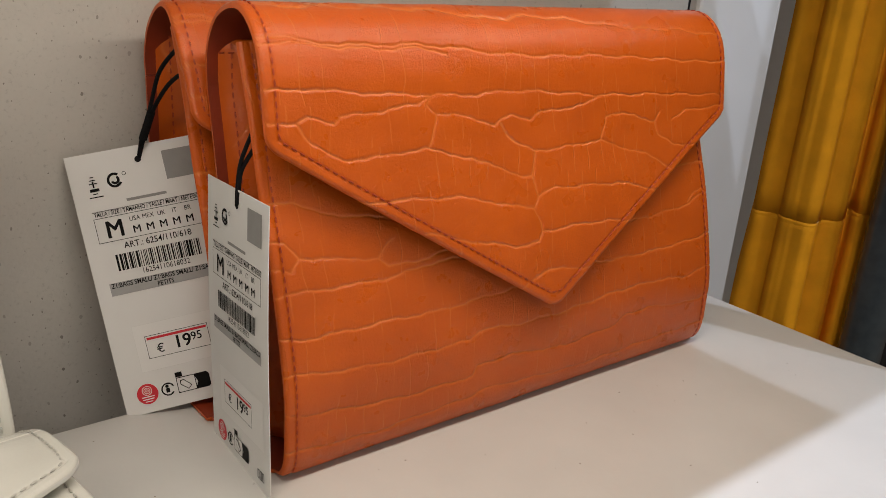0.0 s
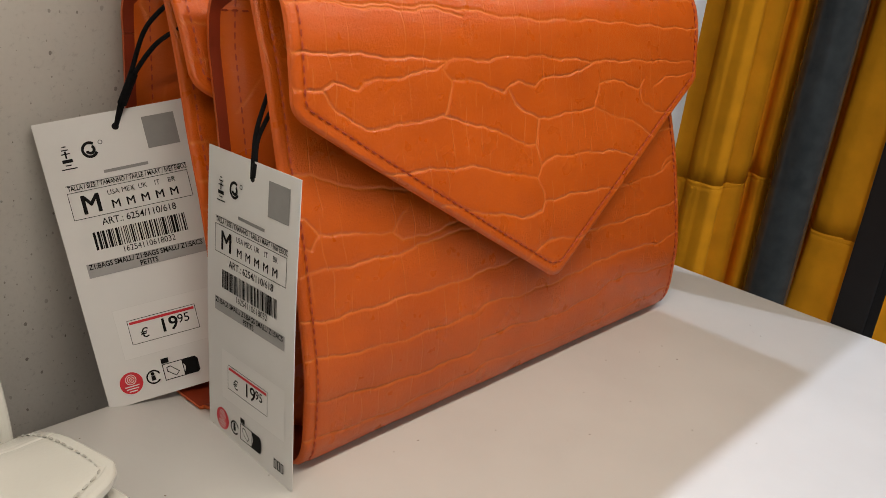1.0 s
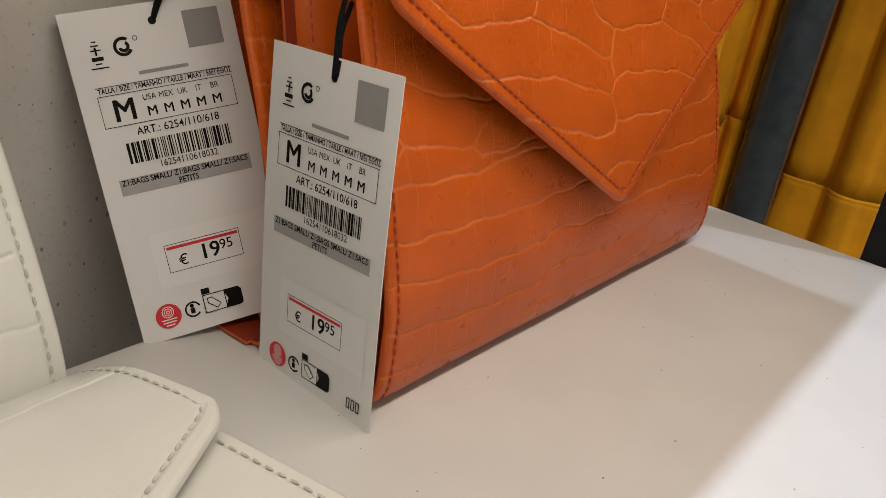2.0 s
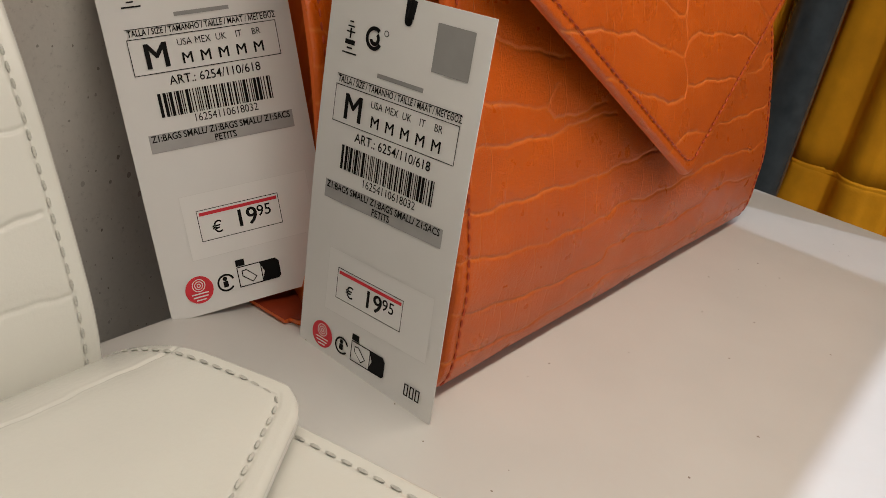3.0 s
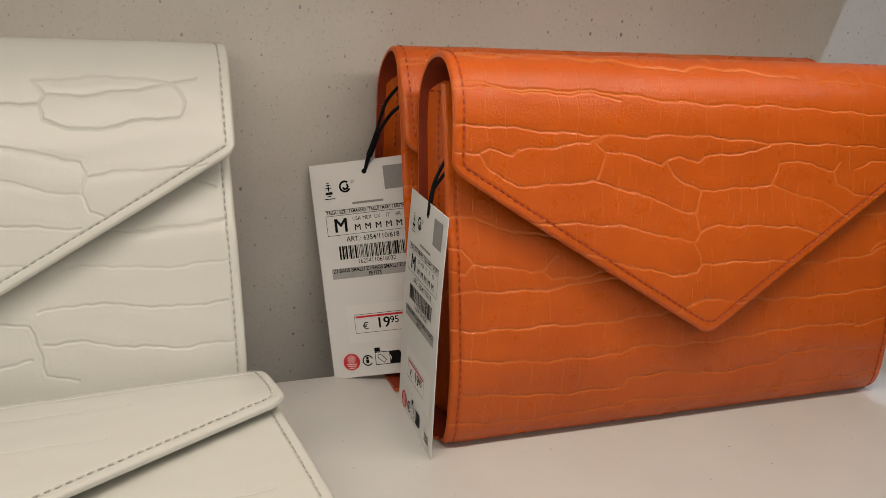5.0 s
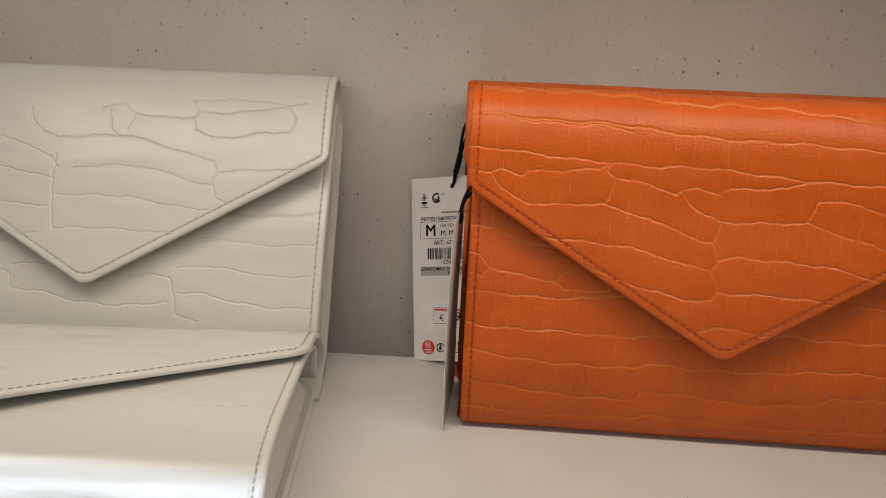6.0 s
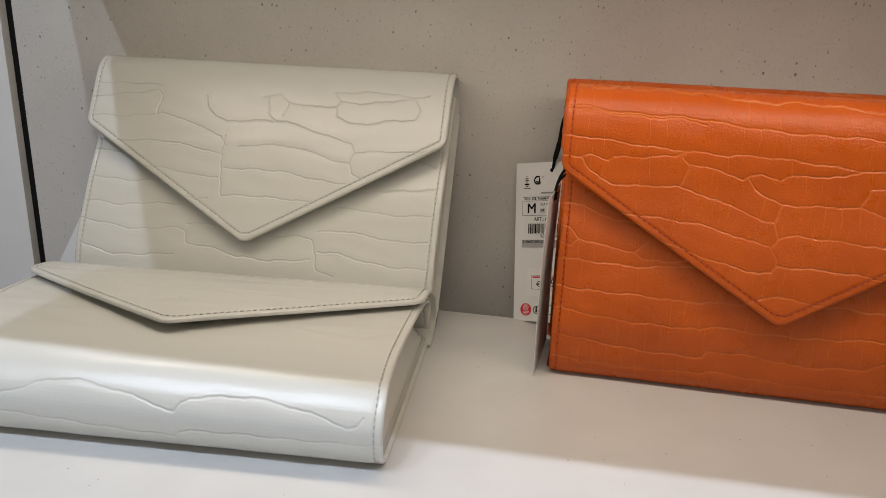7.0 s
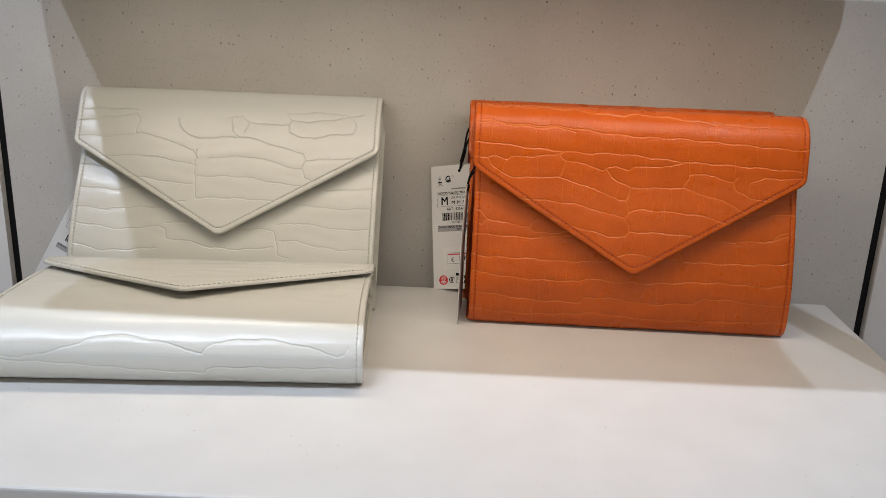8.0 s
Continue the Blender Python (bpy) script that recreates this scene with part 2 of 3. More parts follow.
setting("wall_recess", box_bm((0.60, 0.42, -1.1), (2.4, 0.45, 2.2)), WHITE_WALL, "white wall behind the hanging clothes", "wall")
setting("wall_recess_side", box_bm((0.62, 0.072, -1.1), (0.65, 0.42, 2.2)), WHITE_WALL, "white return wall of the recess", "wall")
setting("room_wall_west", box_bm((-1.65, -9.0, -1.1), (-1.6, 0.1, 2.2)), ROOM, "pale painted shop wall", "wall")
setting("room_wall_east", box_bm((2.4, -9.0, -1.1), (2.45, 0.45, 2.2)), ROOM, "pale painted shop wall", "wall")
setting("room_wall_south", box_bm((-1.65, -9.05, -1.1), (2.45, -9.0, 2.2)), ROOM, "pale painted shop wall", "wall")
setting("floor", box_bm((-1.65, -9.05, -1.15), (2.45, 0.45, -1.1)), ROOM_FLOOR, "grey stone shop floor", "floor")
setting("ceiling", box_bm((-1.65, -9.05, 2.2), (2.45, 0.45, 2.25)), ROOM, "pale painted shop ceiling", "ceiling")

SHELF_L, SHELF_R, SHELF_F = -0.205, 0.498, -0.336
shelf = thing("shelf", pose(0, 0, 0), "white powder-coated shelf board with thin dust marks", "shelf", "display shelves")
bm = box_bm((SHELF_L, SHELF_F, -0.022), (SHELF_R, 0.0, 0.0), 0.0022, 3)
part("board", bm, SHELF, shelf, smooth=False)
upper = thing("shelf", pose(0, 0, 0), "white powder-coated shelf board above the bags", "shelf", "display shelves")
part("board", box_bm((SHELF_L, SHELF_F, 0.288), (SHELF_R + 0.002, 0.0, 0.310), 0.0022, 3), SHELF, upper)


def specks():
    """Tiny dirt marks scattered on the shelf board."""
    bm = bmesh.new()
    rng = random.Random(5)
    for i in range(130):
        x, y = rng.uniform(SHELF_L + 0.02, SHELF_R - 0.02), rng.uniform(SHELF_F + 0.01, -0.01)
        r = rng.uniform(0.00018, 0.0005)
        n = 7
        vs = [bm.verts.new((x + r * rng.uniform(0.6, 1.3) * math.cos(2 * math.pi * k / n), y + r * rng.uniform(0.6, 1.3) * math.sin(2 * math.pi * k / n), 0.00008)) for k in range(n)]
        bm.faces.new(vs)
    ob = part("dust_speck", bm, SHELF_SPECK, shelf, "dark dust specks")
    ob["kind"] = "stuff"


specks()

# upright beside the shelf
post = thing("shelf_upright", pose(0.499, -0.155, 0), "black square metal upright at the end of the shelf", "upright")
part("bar", box_bm((-0.002, -0.018, -1.1), (0.024, 0.0, 2.2), 0.0012, 2), BLACK, post)


# ---- bags ----
def resample(points, step):
    """An even, smooth run of points (y, z) through the given ones, with the length along it."""
    p = np.array(points, float)
    out = []
    for i in range(len(p) - 1):
        p0, p1, p2, p3 = p[max(i - 1, 0)], p[i], p[i + 1], p[min(i + 2, len(p) - 1)]
        for t in np.linspace(0, 1, 24, endpoint=False):
            out.append(0.5 * (2 * p1 + (p2 - p0) * t + (2 * p0 - 5 * p1 + 4 * p2 - p3) * t ** 2 + (3 * p1 - p0 - 3 * p2 + p3) * t ** 3))
    out.append(p[-1])
    q = np.array(out)
    s = np.concatenate([[0], np.cumsum(np.hypot(*np.diff(q, axis=0).T))])
    n = max(4, int(round(s[-1] / step)))
    u = np.linspace(0, s[-1], n + 1)
    return np.column_stack([np.interp(u, s, q[:, 0]), np.interp(u, s, q[:, 1])]), u


def crease_depth(x, z, lines):
    """Closeness to the creases, 0 to 1, at points given in metres; the creases in millimetres, made slightly uneven."""
    x, z = x * 1000, z * 1000
    jig = 0.45 * np.sin(x * 0.27 + z * 0.2) + 0.16 * np.sin(x * 0.83 + 1.0)
    z = z + jig
    x = x + 0.3 * np.sin(z * 0.7)
    best = np.full(x.shape, 9.0)
    for line in lines:
        fine = np.array(line, float)
        lo, hi = fine.min(0) - 4, fine.max(0) + 4
        near = (x > lo[0]) & (x < hi[0]) & (z > lo[1]) & (z < hi[1])
        if not near.any():
            continue
        px, pz = x[near], z[near]
        got = np.full(px.shape, 9.0)
        for (xa, za), (xb, zb) in zip(fine[:-1], fine[1:]):
            dx, dz = xb - xa, zb - za
            t = np.clip(((px - xa) * dx + (pz - za) * dz) / (dx * dx + dz * dz + 1e-9), 0, 1)
            got = np.minimum(got, np.hypot(px - xa - t * dx, pz - za - t * dz))
        best[near] = np.minimum(best[near], got)
    return best


def leather_sheet(name, parent, x0, x1, prof, length_of, step, thick, material, edge_material, lines, inner_material, z_top=None, tapered=False, press=1.0, width=0.38, by_run=False):
    """A leather panel that follows the profile (y, z) across the width, with creases pressed into its outside and a painted edge.
    length_of(u): how far down the profile the panel reaches at u (0 to 1 across)."""
    run, s = prof
    nu = int(round((x1 - x0) / step))
    smax = max(length_of(k / 50) for k in range(51))
    nv = int(round(smax / step))
    u = np.linspace(0, 1, nu + 1)
    reach = np.array([length_of(a) for a in u])
    v = np.linspace(0, 1, nv + 1)
    S = reach[None, :] * v[:, None]
    X = x0 + (x1 - x0) * np.repeat(u[None, :], nv + 1, 0)
    Y, Z = np.interp(S, s, run[:, 0]), np.interp(S, s, run[:, 1])
    ty = np.gradient(run[:, 0], s)
    tz = np.gradient(run[:, 1], s)
    ny, nz = np.interp(S, s, tz), -np.interp(S, s, ty)
    d = crease_depth(X - x0, reach[None, :] - S if by_run else Z, lines)
    if z_top is not None:
        d = np.where(S < z_top, 9.0, d)
    groove = np.exp(-(d / 0.40) ** 2)
    rim = np.exp(-((d - 1.0) / 0.6) ** 2)
    swell = 0.00014 * np.sin(X * 95 + 2 * np.sin(Z * 130)) * np.sin(Z * 170 + X * 40)
    gap = np.minimum(np.minimum(X - x0, x1 - X), (reach[None, :] - S) * (0.863 if tapered else 1.0) + (0.0 if tapered else 0.02))
    round_off = 0.0010 * np.clip(1 - gap / 0.0016, 0, 1) ** 2
    seam = np.exp(-((gap - 0.0042) / 0.0006) ** 2)
    rim = rim * np.clip((gap - 0.003) / 0.002, 0, 1)
    depth = 0.72 + 0.28 * np.sin(X * 90 + 1.3) * np.sin(Z * 140 + X * 60)
    pillow = 0.00020 * (1 - np.exp(-(d / 2.1) ** 2)) * np.clip((gap - 0.003) / 0.003, 0, 1)
    off = pillow + press * (-0.00046 * groove + 0.00009 * rim) * depth + swell * np.clip(gap / 0.006, 0, 1) - round_off - 0.00035 * seam
    oy, oz = Y + ny * off, Z + nz * off
    n = (nu + 1) * (nv + 1)
    idx = np.arange(n).reshape(nv + 1, nu + 1)
    a, b, c, e = idx[:-1, :-1].ravel(), idx[:-1, 1:].ravel(), idx[1:, 1:].ravel(), idx[1:, :-1].ravel()
    outer = np.column_stack([a, e, c, b])
    ring = np.concatenate([idx[0, :-1], idx[:-1, -1], idx[-1, :0:-1], idx[:0:-1, 0]])
    ry, rz = (Y - ny * thick).ravel()[ring], (Z - nz * thick).ravel()[ring]
    rim_ids = n + np.arange(len(ring))
    side = np.column_stack([ring, np.roll(ring, -1), np.roll(rim_ids, -1), rim_ids])
    # the inside, on a wider grid
    pu, pv = max(2, nu // 8), max(2, nv // 6)
    ju, jv = np.round(np.linspace(0, nu, pu + 1)).astype(int), np.round(np.linspace(0, nv, pv + 1)).astype(int)
    pick = np.ix_(jv, ju)
    ix, iy, iz = X[pick], (Y - ny * thick)[pick], (Z - nz * thick)[pick]
    base = n + len(ring)
    jdx = base + np.arange((pu + 1) * (pv + 1)).reshape(pv + 1, pu + 1)
    a, b, c, e = jdx[:-1, :-1].ravel(), jdx[:-1, 1:].ravel(), jdx[1:, 1:].ravel(), jdx[1:, :-1].ravel()
    inner = np.column_stack([a, b, c, e])
    verts = np.concatenate([np.column_stack([X.ravel(), oy.ravel(), oz.ravel()]), np.column_stack([X.ravel()[ring], ry, rz]), np.column_stack([ix.ravel(), iy.ravel(), iz.ravel()])])
    faces = np.concatenate([outer, inner, side]).astype(np.int32)
    me = bpy.data.meshes.new(name)
    me.vertices.add(len(verts))
    me.vertices.foreach_set("co", verts.ravel().astype(np.float32))
    me.loops.add(faces.size)
    me.loops.foreach_set("vertex_index", faces.ravel())
    me.polygons.add(len(faces))
    me.polygons.foreach_set("loop_start", (np.arange(len(faces)) * 4).astype(np.int32))
    kind = np.concatenate([np.zeros(len(outer)), np.full(len(inner), 1), np.full(len(side), 2)]).astype(np.int32)
    for m in (material, inner_material, edge_material):
        me.materials.append(m)
    me.polygons.foreach_set("material_index", kind)
    me.update(calc_edges=True)
    me.polygons.foreach_set("use_smooth", np.ones(len(faces), bool))
    # weight of the painted highlight or shade along each crease
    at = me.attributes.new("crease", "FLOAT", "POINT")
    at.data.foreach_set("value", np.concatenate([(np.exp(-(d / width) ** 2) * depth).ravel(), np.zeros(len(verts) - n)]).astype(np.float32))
    fl = me.attributes.new("flat", "FLOAT_VECTOR", "POINT")
    flat = np.zeros((len(verts), 3))
    flat[:n] = np.column_stack([X.ravel(), 0.4 - S.ravel(), np.zeros(n)])
    flat[n:] = verts[n:]
    fl.data.foreach_set("vector", flat.ravel().astype(np.float32))
    ob = new(name, me)
    ob.parent = parent

    def surface(x, ss, lift=0.0):
        y, z = np.interp(ss, s, run[:, 0]), np.interp(ss, s, run[:, 1])
        return Vector((x, y + np.interp(ss, s, ny_run) * lift, z + np.interp(ss, s, nz_run) * lift))

    ny_run, nz_run = tz, -ty
    return ob, surface


def stitches(name, parent, surface, path, material, pitch=0.0036, length=0.0023, r=0.00040):
    """Thread stitches along a path of (x, s) on a surface."""
    verts, faces = [], []
    pts = np.array([tuple(surface(x, s, 0.00015)) for x, s in path])
    run = np.concatenate([[0], np.cumsum(np.linalg.norm(np.diff(pts, axis=0), axis=1))])

    def on_path(k):
        return Vector([float(np.interp(k, run, pts[:, c])) for c in range(3)])

    k = 0.0
    while k + length < run[-1]:
        a, b = on_path(k), on_path(k + length)
        k += pitch
        if (b - a).length < length * 0.5:
            continue
        d = (b - a).normalized()
        side = d.cross(Vector((0.15, -1, 0.25))).normalized() * r
        up = side.cross(d).normalized() * r
        i = len(verts)
        for c, w in ((a, 0.45), (a.lerp(b, 0.25), 1.0), (a.lerp(b, 0.75), 1.0), (b, 0.45)):
            verts += [c + side * w, c + up * w, c - side * w, c - up * w]
        for g in range(3):
            for h in range(4):
                m = (h + 1) % 4
                faces.append((i + 4 * g + h, i + 4 * g + m, i + 4 * g + 4 + m, i + 4 * g + 4 + h))
        faces += [(i + 3, i + 2, i + 1, i), (i + 12, i + 13, i + 14, i + 15)]
    ob = mesh_object(name, verts, faces, material, parent, False)
    ob["kind"] = "stuff"
    return ob


FRONT = [(0.0330, 0.158), (0.0235, 0.134), (0.0155, 0.108), (0.0055, 0.080), (-0.0045, 0.042), (-0.0060, 0.024), (-0.0058, 0.010), (-0.0022, 0.0022), (0.004, 0.0)]
BACK = [(0.004, 0.0), (0.024, 0.0), (0.0305, 0.003), (0.0340, 0.012), (0.0385, 0.05), (0.0490, 0.105), (0.0570, 0.139)]
BACK_DEEP = [(0.004, 0.0), (0.038, 0.0), (0.0465, 0.003), (0.0520, 0.014), (0.0560, 0.07), (0.0585, 0.135)]
BACK_THIN = [(0.004, 0.0), (0.0080, 0.0003), (0.0120, 0.004), (0.0165, 0.020), (0.0300, 0.08), (0.0450, 0.147)]
TOP = [(0.0570, 0.139), (0.0572, 0.150), (0.0540, 0.1590), (0.0470, 0.1668), (0.0370, 0.1710), (0.0280, 0.1712), (0.0205, 0.1672), (0.0145, 0.1600), (0.0108, 0.150), (0.0088, 0.140), (0.0045, 0.118), (-0.0035, 0.090), (-0.0130, 0.056), (-0.0150, 0.047)]
TOP_DEEP = [(0.0585, 0.135), (0.0590, 0.144), (0.0550, 0.1550), (0.0475, 0.1628), (0.0400, 0.1666), (0.0330, 0.1656), (0.0270, 0.1597), (0.0190, 0.147), (0.0125, 0.133), (0.0065, 0.118), (0.0000, 0.090), (-0.0065, 0.056), (-0.0080, 0.047)]
FRONT_SOFT = [(0.010, 0.156), (0.0040, 0.140), (-0.0008, 0.115), (-0.0042, 0.080), (-0.0062, 0.052), (-0.0062, 0.036), (-0.0025, 0.018), (0.0060, 0.0065), (0.0140, 0.0010), (0.0205, 0.0), (0.0285, 0.0012), (0.0345, 0.0048), (0.0388, 0.0115), (0.0403, 0.020)]
BACK_SOFT = [(0.0403, 0.020), (0.0405, 0.040), (0.0405, 0.08), (0.0405, 0.148)]
TOP_OPEN = [(0.0405, 0.148), (0.0395, 0.162), (0.0345, 0.1705), (0.0265, 0.1735), (0.0160, 0.1705), (0.0065, 0.161), (-0.0010, 0.146), (-0.0045, 0.130), (-0.0068, 0.115), (-0.0100, 0.085), (-0.0140, 0.052), (-0.0160, 0.032)]
TOP_THIN = [(0.0450, 0.147), (0.0450, 0.158), (0.0425, 0.1665), (0.0370, 0.1720), (0.0300, 0.1735), (0.0220, 0.1710), (0.0155, 0.1625), (0.0100, 0.145), (0.0030, 0.120), (-0.0050, 0.090), (-0.0138, 0.056), (-0.0155, 0.045)]


def bag(name, m, label, colour, flap_lines, body_lines, front=FRONT, back=BACK, top_run=TOP, corner_z=0.126, tip_z=0.051, blunt_by=0.004, fold_by=0.030, lip=0.002, press=1.0, by_run=False, step=0.0009, w=0.252, slope=0.0, over=0.002, group="clutch bags"):
    """An envelope clutch: wedge body of one folded sheet, side gussets, and a pointed flap that folds over from the back."""
    skin, edge, lining, thread = colour
    root = thing(name, m, label, "clutch bag", group)
    body_prof = resample(front, 0.002)
    reach = body_prof[1][-1]
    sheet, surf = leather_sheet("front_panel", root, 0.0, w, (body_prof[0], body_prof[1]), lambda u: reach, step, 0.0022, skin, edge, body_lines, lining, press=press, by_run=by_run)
    back_prof = resample(back, 0.002)
    breach = back_prof[1][-1]
    leather_sheet("back_panel", root, -lip, w + lip, back_prof, lambda u: breach, 0.003, 0.0022, skin, edge, [], lining)
    flap_prof = resample(top_run, 0.002)
    total = flap_prof[1][-1]
    z = flap_prof[0][:, 1]
    half = int(np.argmax(z))
    corner = float(np.interp(-corner_z, -z[half:], flap_prof[1][half:]))
    tip = float(np.interp(-tip_z, -z[half:], flap_prof[1][half:]))

    def flap_reach(u):
        k = 1 - abs(2 * u - 1)
        r = corner + (tip - corner) * k + slope * (2 * u - 1) * (1 - k)
        q = max(0.0, 1 - min(u, 1 - u) * (w + 2 * over) / (1.2 * blunt_by))
        blunt = blunt_by * (1 - math.sqrt(1 - min(1.0, q) ** 2))
        return r - blunt - 0.0016 * max(0.0, 1 - abs(u - 0.5) / 0.016) ** 2

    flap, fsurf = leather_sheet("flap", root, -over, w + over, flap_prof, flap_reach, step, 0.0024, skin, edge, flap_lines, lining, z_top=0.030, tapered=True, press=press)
    # gussets folded inwards at both sides
    front_run, back_run = resample(front, 0.002)[0], resample(back, 0.004)[0]
    low = int(np.argmin(front_run[:, 1]))
    back_run = np.vstack([front_run[low:], back_run[1:]])
    front_run = front_run[:low + 1][::-1]
    for side in (0, 1):
        xo = 0.0012 if side == 0 else w - 0.0012
        inward = 1 if side == 0 else -1
        verts, faces = [], []
        heights = np.linspace(0.004, 0.156, 32)
        cols = 9
        fz, fy = front_run[:, 1], front_run[:, 0]
        for hgt in heights:
            yf = float(np.interp(hgt, fz[fz.argsort()], fy[fz.argsort()])) + 0.0024
            keep = back_run[:, 1] > 0.0001
            yb = float(np.interp(hgt, back_run[keep][:, 1], back_run[keep][:, 0])) - 0.0024
            for c in range(cols):
                t = c / (cols - 1)
                fold = (1 - abs(2 * t - 1)) ** 0.85 * min(fold_by, 0.012 + 0.4 * hgt)
                verts.append((xo + inward * (0.001 + fold), yf + (yb - yf) * t, hgt))
        for i in range(len(heights) - 1):
            for c in range(cols - 1):
                q = (i * cols + c, i * cols + c + 1, (i + 1) * cols + c + 1, (i + 1) * cols + c)
                faces.append(q if side else q[::-1])
        g = mesh_object("gusset", verts, faces, skin, root, True)
        fl = g.data.attributes.new("flat", "FLOAT_VECTOR", "POINT")
        fl.data.foreach_set("vector", np.array([(v[1] + 0.3 * side, v[2] * 0.8 + 0.2, 0) for v in verts], np.float32).ravel())
        sol = g.modifiers.new("thickness", "SOLIDIFY")
        sol.thickness = 0.0012
        for c0, t in ((0, 0.55), (cols - 2, 0.45)):
            line = [Vector(verts[i * cols + c0]).lerp(Vector(verts[i * cols + c0 + 1]), t) - Vector((inward * 0.0005, 0, 0)) for i in range(len(heights))]
            stitches("stitching", g, lambda k, s_, lift=0.0: line[k], [(k, 0) for k in range(len(line))], thread)
        across = [Vector(verts[(len(heights) - 2) * cols + c]) - Vector((inward * 0.0005, 0, 0)) for c in range(cols)]
        stitches("stitching", g, lambda k, s_, lift=0.0: across[k], [(k, 0) for k in range(cols)], thread)
    # seams
    inset = 0.0042
    stitches("stitching", sheet, surf, [(inset, a) for a in np.linspace(0.004, reach - 0.006, 60)], thread)
    stitches("stitching", sheet, surf, [(w - inset, a) for a in np.linspace(0.004, reach - 0.006, 60)], thread)
    wide = w + 2 * over
    u0 = inset / wide
    path = [(-over + inset, a) for a in np.linspace(0.024, flap_reach(u0) - 0.0062, 40)]
    path += [(-over + wide * a, min(flap_reach(a) - 0.0050, tip - 0.0072)) for a in np.linspace(u0 + 0.006, 1 - u0 - 0.006, 90)]
    path += [(w + over - inset, a) for a in np.linspace(flap_reach(u0) - 0.0062, 0.024, 40)]
    stitches("stitching", flap, fsurf, path, thread)
    return root


OF = [
    [(5, 171), (27, 171), (61, 171), (83, 170), (100, 168), (115, 168), (121, 169), (148, 168), (181, 165), (221, 164), (258, 161)],
    [(-5, 162), (8, 162), (20, 160), (38, 159), (50, 159), (63, 159), (79, 158), (95, 156), (126, 154), (157, 154), (195, 152), (228, 150), (258, 149)],
    [(-2, 160), (11, 160), (28, 158.5), (47, 157.5), (62, 158), (78, 156)],
    [(-5, 145), (9, 145), (17, 145), (26, 144), (48, 142), (68, 141), (91, 140), (106, 141), (125, 140), (159, 137), (194, 136), (258, 133)],
]
OF += [
    [(-4, 136), (4, 134), (11, 133), (16, 136), (23, 134), (26, 133), (29, 135), (45, 136), (55, 137), (63, 138), (69, 141)],
    [(11, 133), (14, 129), (17, 126), (22, 123), (29, 120), (46, 120), (57, 121), (66, 121), (75, 119), (87, 116), (92, 114), (104, 110), (113, 107), (119, 106)],
    [(69, 141), (67, 138), (71, 134), (85, 132), (93, 130), (101, 128), (105, 130), (109, 131), (115, 130), (120, 129), (123, 131), (135, 132), (152, 133), (162, 137)],
    [(71, 134), (70, 128), (67, 121)],
]
OF += [
    [(104, 128), (107, 123), (111, 120), (122, 116), (137, 116), (152, 117), (163, 117), (174, 114), (193, 109), (211, 101)],
    [(163, 117), (165, 123), (167, 128), (174, 128), (186, 127), (196, 124), (200, 123), (204, 127)],
    [(200, 123), (203, 117), (215, 111), (230, 111)],
    [(213, 124), (224, 127), (258, 128)],
    [(122, 116), (121, 109), (119, 106), (121, 102), (122, 98)],
    [(30, 104), (47, 104), (63, 103), (79, 102), (93, 99), (108, 95), (119, 93), (122, 98), (132, 100), (153, 99), (172, 98), (192, 94), (204, 91)],
]
OF += [
    [(119, 93), (122, 87), (123, 83), (134, 83), (152, 83), (167, 82), (182, 80)],
    [(62, 90), (70, 88), (89, 83), (107, 79), (120, 79), (123, 83)],
    [(108, 60), (115, 64), (122, 67), (132, 66), (150, 64)],
]
OB = [
    [(-2, 105), (12, 103), (21, 100), (34, 96), (60, 93)],
    [(-2, 92), (6, 91), (11, 85), (27, 82), (44, 80), (49, 76), (62, 76), (82, 78)],
    [(11, 85), (7, 80), (-2, 83)],
    [(44, 80), (52, 86)],
    [(-2, 73), (11, 73), (35, 72), (51, 72), (68, 74), (90, 74)],
    [(-2, 58), (14, 56), (34, 56), (49, 56), (71, 55), (96, 56), (118, 57), (162, 60), (176, 59), (206, 59), (233, 60), (256, 62)],
]
OB += [
    [(-2, 45), (13, 43), (32, 41), (48, 40), (70, 40), (86, 40), (91, 43), (112, 41), (141, 41), (177, 44), (208, 44), (230, 42), (256, 46)],
    [(-2, 30), (13, 27), (32, 25), (53, 23), (71, 23), (88, 23), (90, 27), (108, 28), (143, 24), (178, 27), (185, 31), (205, 31), (227, 28), (256, 28)],
    [(256, 83), (244, 82), (236, 78), (223, 77), (190, 75)],
    [(235, 79), (242, 84), (256, 87)],
    [(200, 92), (218, 94), (235, 98), (256, 97)],
    [(-2, 14), (40, 11), (88, 13), (92, 15), (150, 11), (256, 14)],
]
WF = [
    [(5, 152), (22, 153), (52, 153)],
    [(1, 141), (16, 144), (32, 146), (51, 149), (55, 146), (53, 137), (52, 133)],
    [(3, 129), (31, 129), (56, 133), (74, 130), (90, 124), (103, 120), (107, 114)],
    [(88, 147), (89, 141), (96, 134), (105, 130), (123, 132), (144, 133), (160, 130), (177, 125), (189, 122), (196, 121), (198, 117)],
    [(22, 111), (39, 113), (60, 114), (81, 112), (101, 108), (106, 107)],
    [(106, 121), (105, 109), (106, 99), (108, 86), (109, 80), (128, 81), (152, 81), (168, 80), (176, 80)],
]
